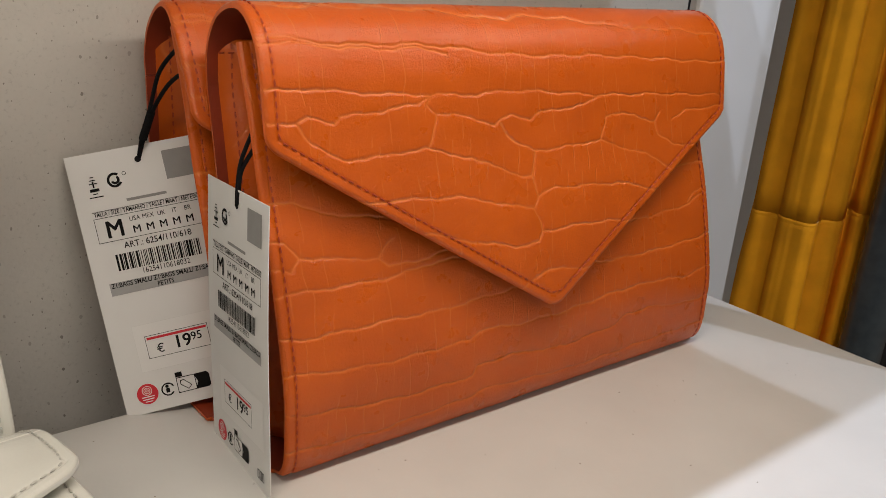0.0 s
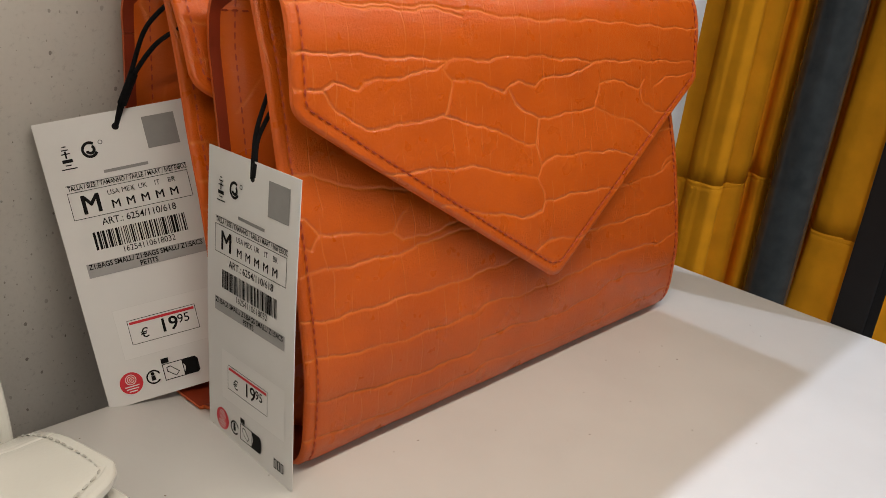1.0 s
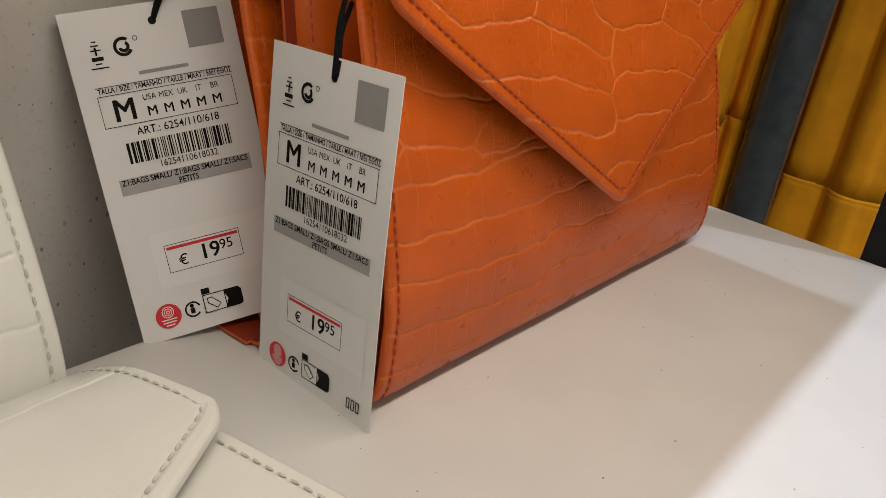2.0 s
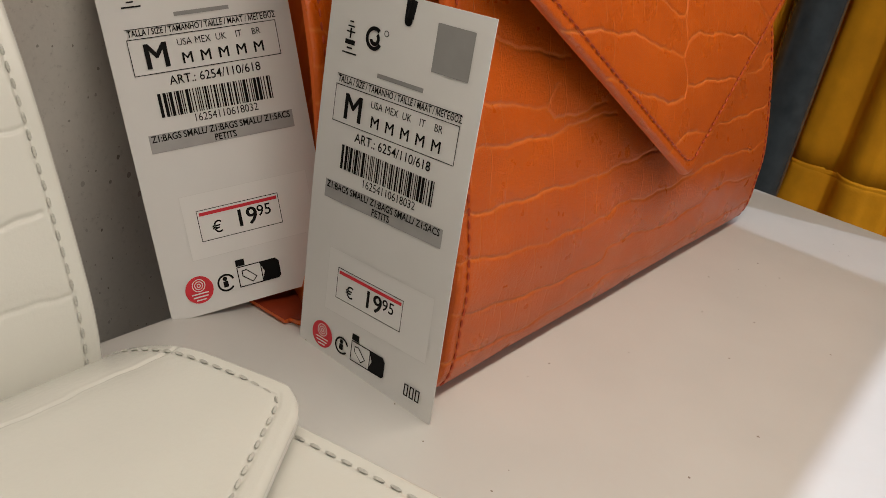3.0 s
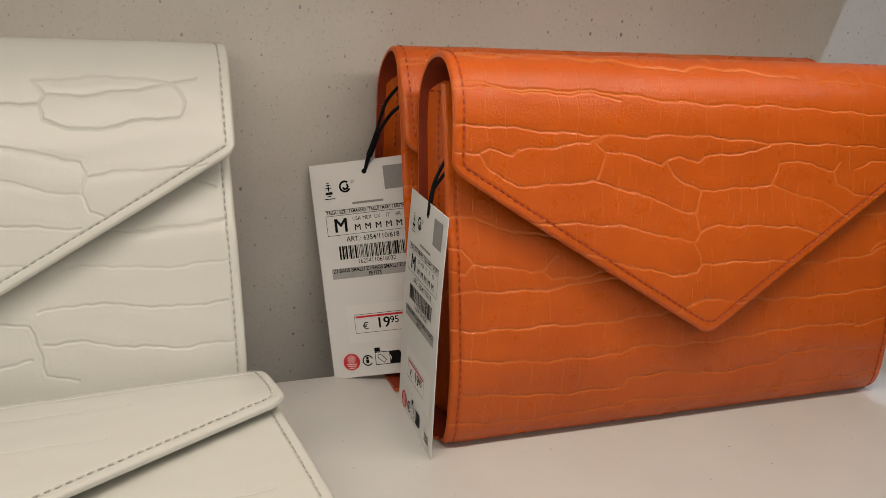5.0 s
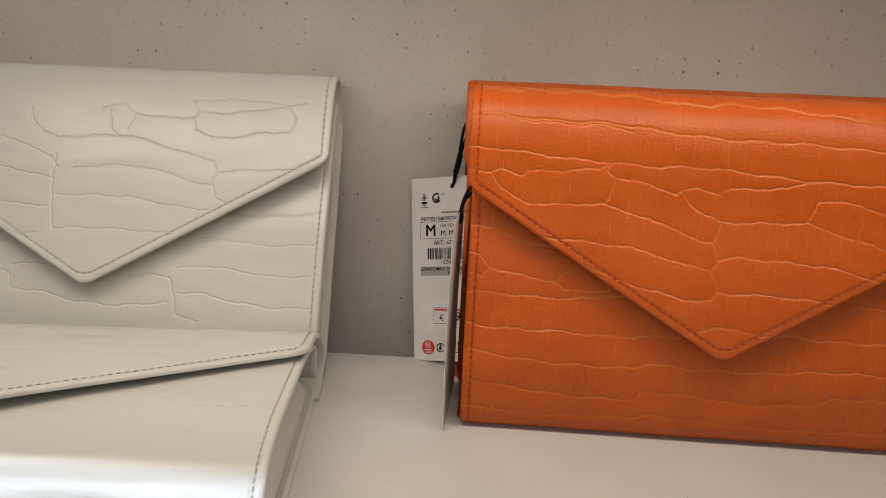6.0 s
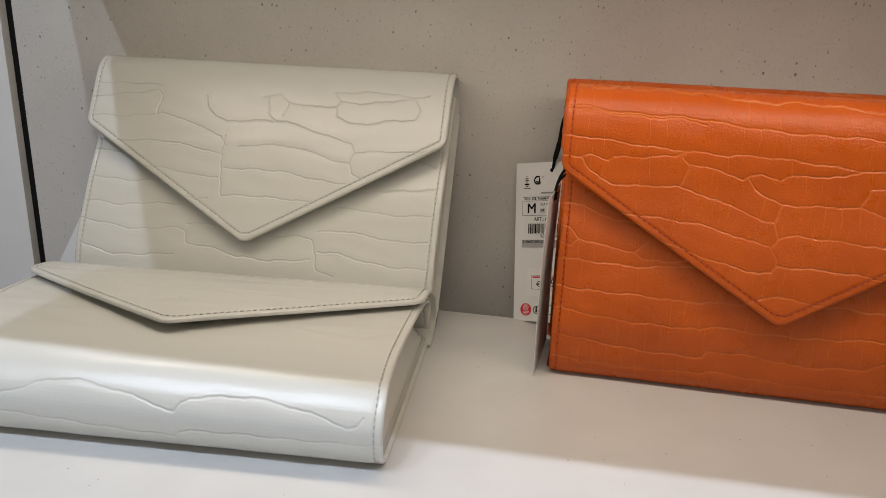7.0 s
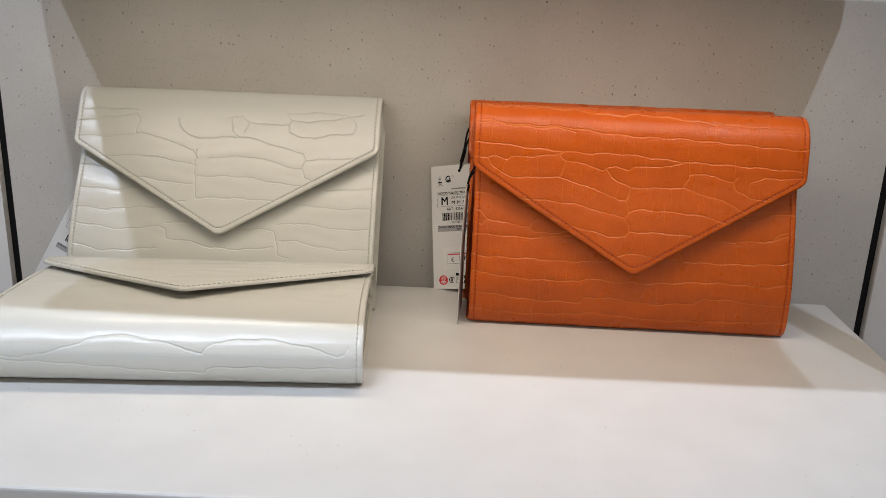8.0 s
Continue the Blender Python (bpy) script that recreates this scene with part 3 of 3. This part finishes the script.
WF += [
    [(108, 98), (129, 99), (149, 99), (169, 96), (185, 94), (195, 94)],
    [(116, 113), (134, 116), (154, 116), (175, 112), (187, 108), (196, 107)],
    [(198, 117), (196, 107), (199, 100), (204, 98)],
    [(199, 115), (217, 117), (232, 117), (247, 119)],
    [(48, 96), (68, 95), (89, 92), (105, 92)],
    [(83, 78), (92, 76), (100, 77)],
    [(129, 149), (141, 151), (148, 146), (145, 137)],
    [(148, 146), (166, 144), (182, 145), (184, 148), (180, 154)],
    [(182, 145), (183, 139), (193, 134), (203, 134), (222, 138), (237, 139), (240, 146), (235, 154), (245, 156)],
]
WF += [
    [(180, 154), (200, 156), (220, 156), (235, 153)],
    [(133, 148), (135, 138), (140, 133)],
    [(184, 148), (201, 148), (220, 151), (235, 153)],
]
WB = [
    [(1, 105), (14, 104), (28, 104)],
    [(1, 86), (19, 85), (32, 84), (54, 86)],
    [(1, 69), (18, 68), (29, 67), (53, 70), (78, 71)],
    [(0, 56), (17, 54), (43, 51), (76, 55), (81, 53), (83, 45)],
    [(83, 45), (104, 43), (121, 39), (145, 38), (173, 41)],
    [(6, 38), (28, 33), (50, 34), (75, 37)],
    [(82, 58), (101, 59), (129, 61)],
    [(139, 54), (159, 56), (173, 55), (176, 46), (178, 34), (190, 32)],
    [(176, 60), (194, 62), (214, 60), (229, 58), (252, 59)],
]
WB += [
    [(178, 47), (192, 47), (212, 43), (232, 41), (254, 42)],
    [(188, 77), (203, 77), (219, 75), (235, 75), (254, 77)],
    [(201, 91), (217, 91), (236, 92), (254, 94)],
    [(237, 113), (251, 109)],
]
LB = [
    [(-2, 26), (30, 24), (55, 29), (86, 39), (116, 36), (148, 28)],
    [(148, 28), (155, 35), (186, 38), (213, 34), (237, 28), (242, 33)],
    [(-2, 22), (55, 20), (110, 16), (147, 14)],
    [(147, 14), (152, 18), (180, 19), (213, 19), (254, 20)],
    [(105, 98), (120, 91), (135, 89)],
    [(190, 103), (215, 95), (235, 96)],
]
LF = [
    [(-3, 146), (80, 148), (160, 145), (258, 147)],
    [(20, 128), (70, 126), (130, 130), (200, 128)],
    [(70, 100), (130, 104), (190, 102)],
    [(110, 80), (118, 84), (125, 78)],
]

# soft, bowed creases, counted from the lower end of the rolled front
LB = [[(x, z + 10) for x, z in resample(line, 5.0)[0]] for line in LB]
ORANGE_SET = (ORANGE, ORANGE_EDGE, ORANGE_IN, ORANGE_THREAD)
WHITE_SET = (WHITE, WHITE_EDGE, WHITE_IN, WHITE_THREAD)
bag("clutch_bag", pose(0.180, -0.0755, 0, 0, 0, -1.2), "orange crocodile-embossed envelope clutch bag standing on the shelf", ORANGE_SET, OF, OB, corner_z=0.1252, tip_z=0.0502, slope=0.0012, step=0.0004)
bag("clutch_bag", pose(0.1765, -0.029, 0), "orange crocodile-embossed envelope clutch bag standing behind the front one", ORANGE_SET, OF, OB, back=BACK_DEEP, top_run=TOP_DEEP, fold_by=0.034, step=0.0010)
bag("clutch_bag", pose(-0.1600, -0.0445, 0.0022, -14.0), "off-white crocodile-embossed envelope clutch bag leaning back against the wall", WHITE_SET, WF, WB, back=BACK_THIN, top_run=TOP_THIN, corner_z=0.1240, tip_z=0.0497, slope=-0.0005, w=0.2585, over=0.0006, press=1.1, step=0.00042)
LYING = Matrix.Translation((-0.1418, -0.2270, 0.0407)) @ Matrix.Rotation(radians(3.5), 4, "Z") @ Matrix.Rotation(radians(-90), 4, "X")
bag("clutch_bag", LYING, "off-white crocodile-embossed envelope clutch bag lying flat with its flap lifted", WHITE_SET, LF, LB, front=FRONT_SOFT, back=BACK_SOFT, top_run=TOP_OPEN, corner_z=0.1175, tip_z=0.0420, slope=0.0040, blunt_by=0.007, fold_by=0.012, lip=0.0, press=1.1, by_run=True, step=0.0005)


# ---- price tags ----
def glyphs(text, size, align="LEFT", bold=0.0):
    cu = bpy.data.curves.new("print", "FONT")
    cu.body, cu.size, cu.align_x, cu.align_y = text, size, align, "CENTER"
    cu.offset = bold
    cu.resolution_u = 3
    ob = bpy.data.objects.new("print", cu)
    scene.collection.objects.link(ob)
    bpy.context.view_layer.update()
    me = bpy.data.meshes.new_from_object(ob.evaluated_get(bpy.context.evaluated_depsgraph_get()))
    bpy.data.objects.remove(ob)
    bm = bmesh.new()
    bm.from_mesh(me)
    bpy.data.meshes.remove(me)
    bmesh.ops.triangulate(bm, faces=bm.faces[:])
    return bm


TAG_W, TAG_H = 0.0544, 0.110


def tag(m, bend, curl, label, with_mark=True):
    """A printed cardboard swing tag; a runs across, b down from the top, in metres."""
    root = thing("price_tag", m, label, "price tag", "price tags")

    def place(a, b, lift):
        k = b / TAG_H
        off = bend * math.sin(math.pi * k) + curl * max(0.0, k - 0.55) ** 2
        return Vector((a, -lift - off, -b))

    # card with rounded corners and a punched hole
    nx, nz = 24, 44
    verts, faces = [], []
    hole = (0.0279, 0.0057)

    def on_card(i, j):
        a, b = TAG_W * i / nx, TAG_H * j / nz
        return a, b

    for layer in (0.00016, -0.00016):
        for j in range(nz + 1):
            for i in range(nx + 1):
                a, b = on_card(i, j)
                verts.append(place(a, b, layer))
    n = (nx + 1) * (nz + 1)
    for j in range(nz):
        for i in range(nx):
            p = j * (nx + 1) + i
            faces.append((p, p + nx + 1, p + nx + 2, p + 1))
            faces.append((p + n, p + 1 + n, p + nx + 2 + n, p + nx + 1 + n))
    ring = [i for i in range(nx + 1)] + [j * (nx + 1) + nx for j in range(1, nz + 1)] + [nz * (nx + 1) + i for i in range(nx - 1, -1, -1)] + [j * (nx + 1) for j in range(nz - 1, 0, -1)]
    for p, q in zip(ring, ring[1:] + ring[:1]):
        faces.append((p, q, q + n, p + n))
    mesh_object("card", verts, faces, CARD, root, False)

    def put(name, bm, material, a, b, lift=0.00042, squeeze=1.0, parent=root, label=""):
        for v in bm.verts:
            at = b - v.co.y
            v.co = place(a + v.co.x * squeeze, at - (0.0022 * max(0.0, 1 - at / 0.1) if name != "hole" else 0.0), lift)
        return part(name, bm, material, parent, label)

    def rect(name, a0, b0, a1, b1, material, lift=0.00038, label="", parent=root):
        bm = bmesh.new()
        k = max(1, int((b1 - b0) / 0.003))
        rows = [[bm.verts.new((a, -(b0 + (b1 - b0) * i / k), 0)) for a in (a0, a1)] for i in range(k + 1)]
        for r, q in zip(rows[:-1], rows[1:]):
            bm.faces.new((r[0], q[0], q[1], r[1]))
        return put(name, bm, material, 0, 0, lift, parent=parent, label=label)

    def frame_lines(name, a0, b0, a1, b1, w, material, parent=root):
        bm = bmesh.new()
        for r in ((a0, b0, a1, b0 + w), (a0, b1 - w, a1, b1), (a0, b0, a0 + w, b1), (a1 - w, b0, a1, b1)):
            bm.faces.new([bm.verts.new((x, -y, 0)) for x, y in ((r[0], r[1]), (r[0], r[3]), (r[2], r[3]), (r[2], r[1]))])
        return put(name, bm, material, 0, 0, parent=parent)

    def disc(name, a, b, r, material, inner=0.0, lift=0.00038, label="", arc=1.0, start=0.0):
        bm = bmesh.new()
        n = 28
        if inner:
            o = [(bm.verts.new((a + r * math.cos(w), -b + r * math.sin(w), 0)), bm.verts.new((a + inner * math.cos(w), -b + inner * math.sin(w), 0))) for w in [start + 2 * math.pi * arc * k / n for k in range(n + 1)]]
            for p, q in zip(o[:-1], o[1:]):
                bm.faces.new((p[0], q[0], q[1], p[1]))
        else:
            bm.faces.new([bm.verts.new((a + r * math.cos(2 * math.pi * k / n), -b + r * math.sin(2 * math.pi * k / n), 0)) for k in range(n)])
        return put(name, bm, material, 0, 0, lift, label=label)

    disc("hole", hole[0], hole[1], 0.0013, INK, 0, 0.00036, "punched dark hole")
    # marks near the top
    bm = bmesh.new()
    for a, b, w, h in ((0.0084, 0.0132, 0.0006, 0.0026), (0.0071, 0.0140, 0.0032, 0.0004), (0.0075, 0.0126, 0.0024, 0.0004), (0.0080, 0.0114, 0.0014, 0.0004), (0.0070, 0.0162, 0.0036, 0.0012), (0.0078, 0.0181, 0.0020, 0.0004), (0.0062, 0.0194, 0.0054, 0.0004)):
        bm.faces.new([bm.verts.new((x, -y, 0)) for x, y in ((a, b), (a, b + h), (a + w, b + h), (a + w, b))])
    put("printed_mark", bm, INK, 0, 0, label="small black printed pictogram")
    disc("printed_ring", 0.0172, 0.0142, 0.0030, INK, 0.0020, arc=0.78, start=0.9)
    disc("printed_ring", 0.0174, 0.0142, 0.0018, INK, 0.0008, arc=0.62, start=3.4)
    disc("printed_ring", 0.0213, 0.0122, 0.0008, INK, 0.0006)
    rect("printed_patch", 0.0375, 0.0062, 0.0493, 0.0178, GREY_INK, label="plain dark grey printed square")
    rect("printed_bar", 0.0200, 0.0223, 0.0360, 0.0234, GREY_INK, label="thin grey printed bar")
    # size box
    put("printed_text", glyphs("TALLA / SIZE / TAMANHO / TAILLE / MAAT / \u039c\u0395\u0393\u0395\u0398\u039f\u03a3", 0.0024, bold=0.00004), INK, 0.0062, 0.0267, squeeze=0.735)
    frame_lines("printed_frame", 0.0056, 0.0281, 0.0492, 0.0381, 0.0002, INK)
    rect("printed_bar", 0.0056, 0.0254, 0.0492, 0.0256, INK)
    for k in range(3):
        put("printed_text", glyphs("M", 0.0100), INK, 0.0090 + 0.0002 * k, 0.0336, 0.00042 + 0.00002 * k, squeeze=0.95)
    for k, word in enumerate(("USA", "MEX", "UK", "IT", "BR")):
        a = 0.0213 + 0.00535 * k
        put("printed_text", glyphs(word, 0.0027, "CENTER"), INK, a, 0.0306, squeeze=0.88)
        put("printed_text", glyphs("M", 0.0044, "CENTER"), INK, a, 0.0351)
        put("printed_text", glyphs("M", 0.0044, "CENTER"), INK, a + 0.00012, 0.0351, 0.00044)
    put("printed_text", glyphs("ART.: 6254/110/618", 0.0036, bold=0.00002), INK, 0.0148, 0.0406, squeeze=0.93)
    # striped code
    bm = bmesh.new()
    rng = random.Random(11)
    a = 0.0105
    while a < 0.0440:
        w = rng.choice((0.00030, 0.00030, 0.00060, 0.00090))
        bm.faces.new([bm.verts.new((x, -y, 0)) for x, y in ((a, 0.0436), (a, 0.0503), (a + w, 0.0503), (a + w, 0.0436))])
        a += w + rng.choice((0.00028, 0.00028, 0.0006))
    put("printed_stripes", bm, INK, 0, 0)
    put("printed_text", glyphs("16254110618032", 0.0032), INK, 0.0193, 0.0520, squeeze=0.88)
    rect("printed_band", 0.0055, 0.0546, 0.0492, 0.0598, GREY_BAND, label="grey printed band")
    put("printed_text", glyphs("Z1:BAGS SMALL/ Z1:BAGS SMALL/ Z1:SACS", 0.0027, bold=0.00005), INK, 0.0062, 0.0559, 0.00046, 0.835)
    put("printed_text", glyphs("PETITS", 0.0027, "CENTER", 0.00005), INK, 0.0275, 0.0585, 0.00046, 0.85)
    # price sticker
    sticker = rect("sticker", 0.0098, 0.0735, 0.0500, 0.0930, STICKER, 0.00036, "glossy white price sticker")
    frame_lines("sticker_rim", 0.0098, 0.0735, 0.0500, 0.0930, 0.00012, RIM_GREY, sticker)
    frame_lines("printed_frame", 0.0139, 0.0785, 0.0396, 0.0880, 0.0002, INK, sticker)
    rect("printed_band", 0.0146, 0.0793, 0.0390, 0.0803, RED_INK, 0.00046, "red printed line", sticker)
    put("printed_text", glyphs("\u20ac", 0.0050, bold=0.00003), INK, 0.0177, 0.0847, 0.00048, parent=sticker)
    for k in range(2):
        put("printed_text", glyphs("19", 0.0074, bold=0.00005), INK, 0.0247 + 0.0002 * k, 0.0838, 0.00048 + 0.00002 * k, parent=sticker)
    put("printed_text", glyphs("95", 0.0048, bold=0.00003), INK, 0.0320, 0.0828, 0.00048, parent=sticker)
    # symbols along the bottom
    disc("printed_disc", 0.0099, 0.1020, 0.0043, RED_INK, label="red printed disc")
    for r in (0.0005, 0.0012, 0.0019):
        disc("printed_ring", 0.0099, 0.1006, r + 0.00013, STICKER, max(0.0001, r - 0.00013), 0.00044)
    for k, w in enumerate((0.0052, 0.0046, 0.0030)):
        rect("printed_bar", 0.0099 - w / 2, 0.1030 + 0.0010 * k, 0.0099 + w / 2, 0.1034 + 0.0010 * k, STICKER, 0.00044)
    disc("printed_ring", 0.0183, 0.1020, 0.0028, INK, 0.0022, arc=0.85, start=0.3)
    disc("printed_disc", 0.0181, 0.1007, 0.0007, INK)
    rect("printed_bar", 0.0174, 0.1015, 0.0189, 0.1034, INK)
    frame_lines("printed_frame", 0.0222, 0.0982, 0.0300, 0.1048, 0.0003, INK)
    rect("printed_bar", 0.0222, 0.0960, 0.0250, 0.0980, INK)
    bm = bmesh.new()
    bm.faces.new([bm.verts.new((x, -y, 0)) for x, y in ((0.0294, 0.0982), (0.0308, 0.1015), (0.0294, 0.1048), (0.0350, 0.1048), (0.0358, 0.1040), (0.0358, 0.0994), (0.0348, 0.0982))])
    put("printed_patch", bm, INK, 0, 0, 0.00046)
    frame_lines("printed_mark", 0.0318, 0.1000, 0.0345, 0.1034, 0.0004, STICKER)
    bm = bmesh.new()
    bm.faces.new([bm.verts.new((x, -y, 0)) for x, y in ((0.0236, 0.0996), (0.0236, 0.1014), (0.0266, 0.1040), (0.0282, 0.1024), (0.0252, 0.0994))])
    put("printed_mark", bm, INK, 0, 0, 0.0004)
    bm = bmesh.new()
    bm.faces.new([bm.verts.new((x, -y, 0)) for x, y in ((0.0239, 0.0999), (0.0239, 0.1012), (0.0266, 0.1036), (0.0278, 0.1024), (0.0251, 0.0997))])
    put("printed_mark", bm, CARD, 0, 0, 0.00046)
    if with_mark:
        for k in range(3):
            frame_lines("printed_mark", 0.0438 + 0.0021 * k, 0.1018, 0.0454 + 0.0021 * k, 0.1056, 0.0004, INK)
    return root


RIM_GREY = plain("sticker_edge", (0.66, 0.65, 0.63), 0.6, 0.02)
GREY_BAND = plain("grey_band_ink", (0.36, 0.355, 0.35), 0.6, 0.05, 200.0)


def tag_pose(tl, tr, bl):
    a = (Vector(tr) - Vector(tl)).normalized()
    d = (Vector(tl) - Vector(bl)).normalized()
    n = a.cross(d).normalized()
    d = n.cross(a).normalized()
    m = Matrix((a, -n, d)).transposed().to_4x4()
    m.translation = Vector(tl)
    return m


tag(tag_pose((0.142, 0.0345, 0.102), (0.191, 0.014, 0.113), (0.150, -0.003, -0.001)), 0.0, 0.0, "white printed cardboard price tag hung by a black cord", False)
tag(tag_pose((-0.171, 0.012, 0.0726), (-0.124, 0.012, 0.0450), (-0.227, 0.012, -0.0220)), 0.0, 0.0, "white printed cardboard price tag beside the leaning white bag")
tag(tag_pose((0.1765, -0.026, 0.107), (0.1730, -0.080, 0.110), (0.1755, -0.032, -0.001)), 0.0012, 0.004, "white printed cardboard price tag hung beside the front orange bag")

cord = thing("tag_cord", pose(0, 0, 0), "black twisted cord loop through the tag of the rear orange bag", "cord", "tag cords")
tube("strand", [(0.1680, 0.0225, 0.1015), (0.1690, 0.0200, 0.112), (0.1712, 0.0160, 0.124), (0.1735, 0.010, 0.140), (0.1790, 0.002, 0.151)], 0.00085, CORD, cord)
tube("strand", [(0.1680, 0.0225, 0.1015), (0.1697, 0.0195, 0.112), (0.1718, 0.0150, 0.123), (0.1750, 0.006, 0.135), (0.1795, -0.004, 0.143)], 0.00085, CORD, cord)
tube("knot", [(0.1692, 0.0198, 0.111), (0.1705, 0.0178, 0.117), (0.1716, 0.0156, 0.123)], 0.0017, CORD, cord)
cord = thing("tag_cord", pose(0, 0, 0), "black cord through the tag of the front orange bag", "cord", "tag cords")
tube("strand", [(0.1745, -0.0535, 0.1025), (0.1752, -0.0528, 0.110), (0.1778, -0.0505, 0.118), (0.1850, -0.0460, 0.128)], 0.0008, CORD, cord)
tube("strand", [(0.1745, -0.0535, 0.1025), (0.1750, -0.0540, 0.108), (0.1772, -0.0520, 0.115), (0.1850, -0.0475, 0.122)], 0.0008, CORD, cord)
tube("knot", [(0.1748, -0.0543, 0.1035), (0.1752, -0.0548, 0.1080)], 0.0014, CORD, cord)


# ---- clothes rail beside the shelf ----
pole = thing("rail_pole", pose(0.95, 0.033, 0), "dark grey round metal pole of a clothes rail", "pole")
tube("pole", [(0, 0, -1.1), (0, 0, 0.0), (0, 0, 1.2), (0, 0, 2.2)], 0.025, POLE, pole, 24)


def dress(m, seed, across, deep, label):
    """A hanging cotton dress: wavy folds, a gathered seam, and a fuller tier below it."""
    root = thing("hanging_dress", m, label, "dress", "hanging dresses")
    rng = random.Random(seed)
    ph = [rng.uniform(0, 6.28) for _ in range(6)]

    def ring(z, full, fold, sharp):
        out = []
        n = 160
        for k in range(n):
            w = 2 * math.pi * k / n
            f = 1 + fold * (1.25 * math.sin(5 * w + ph[0] + 0.6 * z) + 0.6 * math.sin(9 * w + ph[1] - 0.9 * z)) + sharp * (math.sin(23 * w + ph[2]) + 0.7 * math.sin(37 * w + ph[3] + z))
            out.append((deep * full * f * math.cos(w), across * full * f * math.sin(w), z))
        return out

    def sheet(name, rows):
        verts = [v for r in rows for v in r]
        n = len(rows[0])
        faces = [(i * n + k, i * n + (k + 1) % n, (i + 1) * n + (k + 1) % n, (i + 1) * n + k) for i in range(len(rows) - 1) for k in range(n)]
        ob = mesh_object(name, verts, faces, MUSTARD, root, True)
        sol = ob.modifiers.new("thickness", "SOLIDIFY")
        sol.thickness = 0.0015
        return ob

    seam = -0.06
    sheet("skirt", [ring(z, 0.90 - 0.12 * max(0, z), 0.13, 0.008) for z in np.linspace(1.0, seam, 40)])
    rows = []
    for z in np.linspace(seam + 0.004, -0.45, 40):
        d = seam - z
        rows.append(ring(z, 0.90 + 0.07 * min(1.0, max(0.0, d) / 0.16), 0.13 + 0.03 * min(1.0, max(0.0, d) / 0.1), 0.008))
    sheet("tier", rows)
    hem = [ring(seam + dz, f, 0.13, 0.008) for dz, f in ((0.003, 0.899), (0.001, 0.902), (-0.001, 0.902), (-0.003, 0.899))]
    sheet("seam", hem)
    return root


dress(pose(0.943, 0.132, 0), 3, 0.045, 0.050, "mustard yellow cotton dress with gathered tier hanging on a rail")
dress(pose(1.00, 0.092, 0.012), 8, 0.040, 0.050, "mustard yellow cotton dress hanging close beside another")
dress(pose(1.04, -0.045, -0.04), 12, 0.080, 0.060, "mustard yellow cotton dress hanging beyond the rail pole")
# extra dresses, added so the gaps between the front ones turn dark
dress(pose(1.12, 0.20, 0.02), 21, 0.085, 0.050, "mustard yellow cotton dress added behind the others to darken the gaps")
dress(pose(1.16, 0.03, 0.0), 27, 0.085, 0.050, "mustard yellow cotton dress added in the second row to darken the gaps")
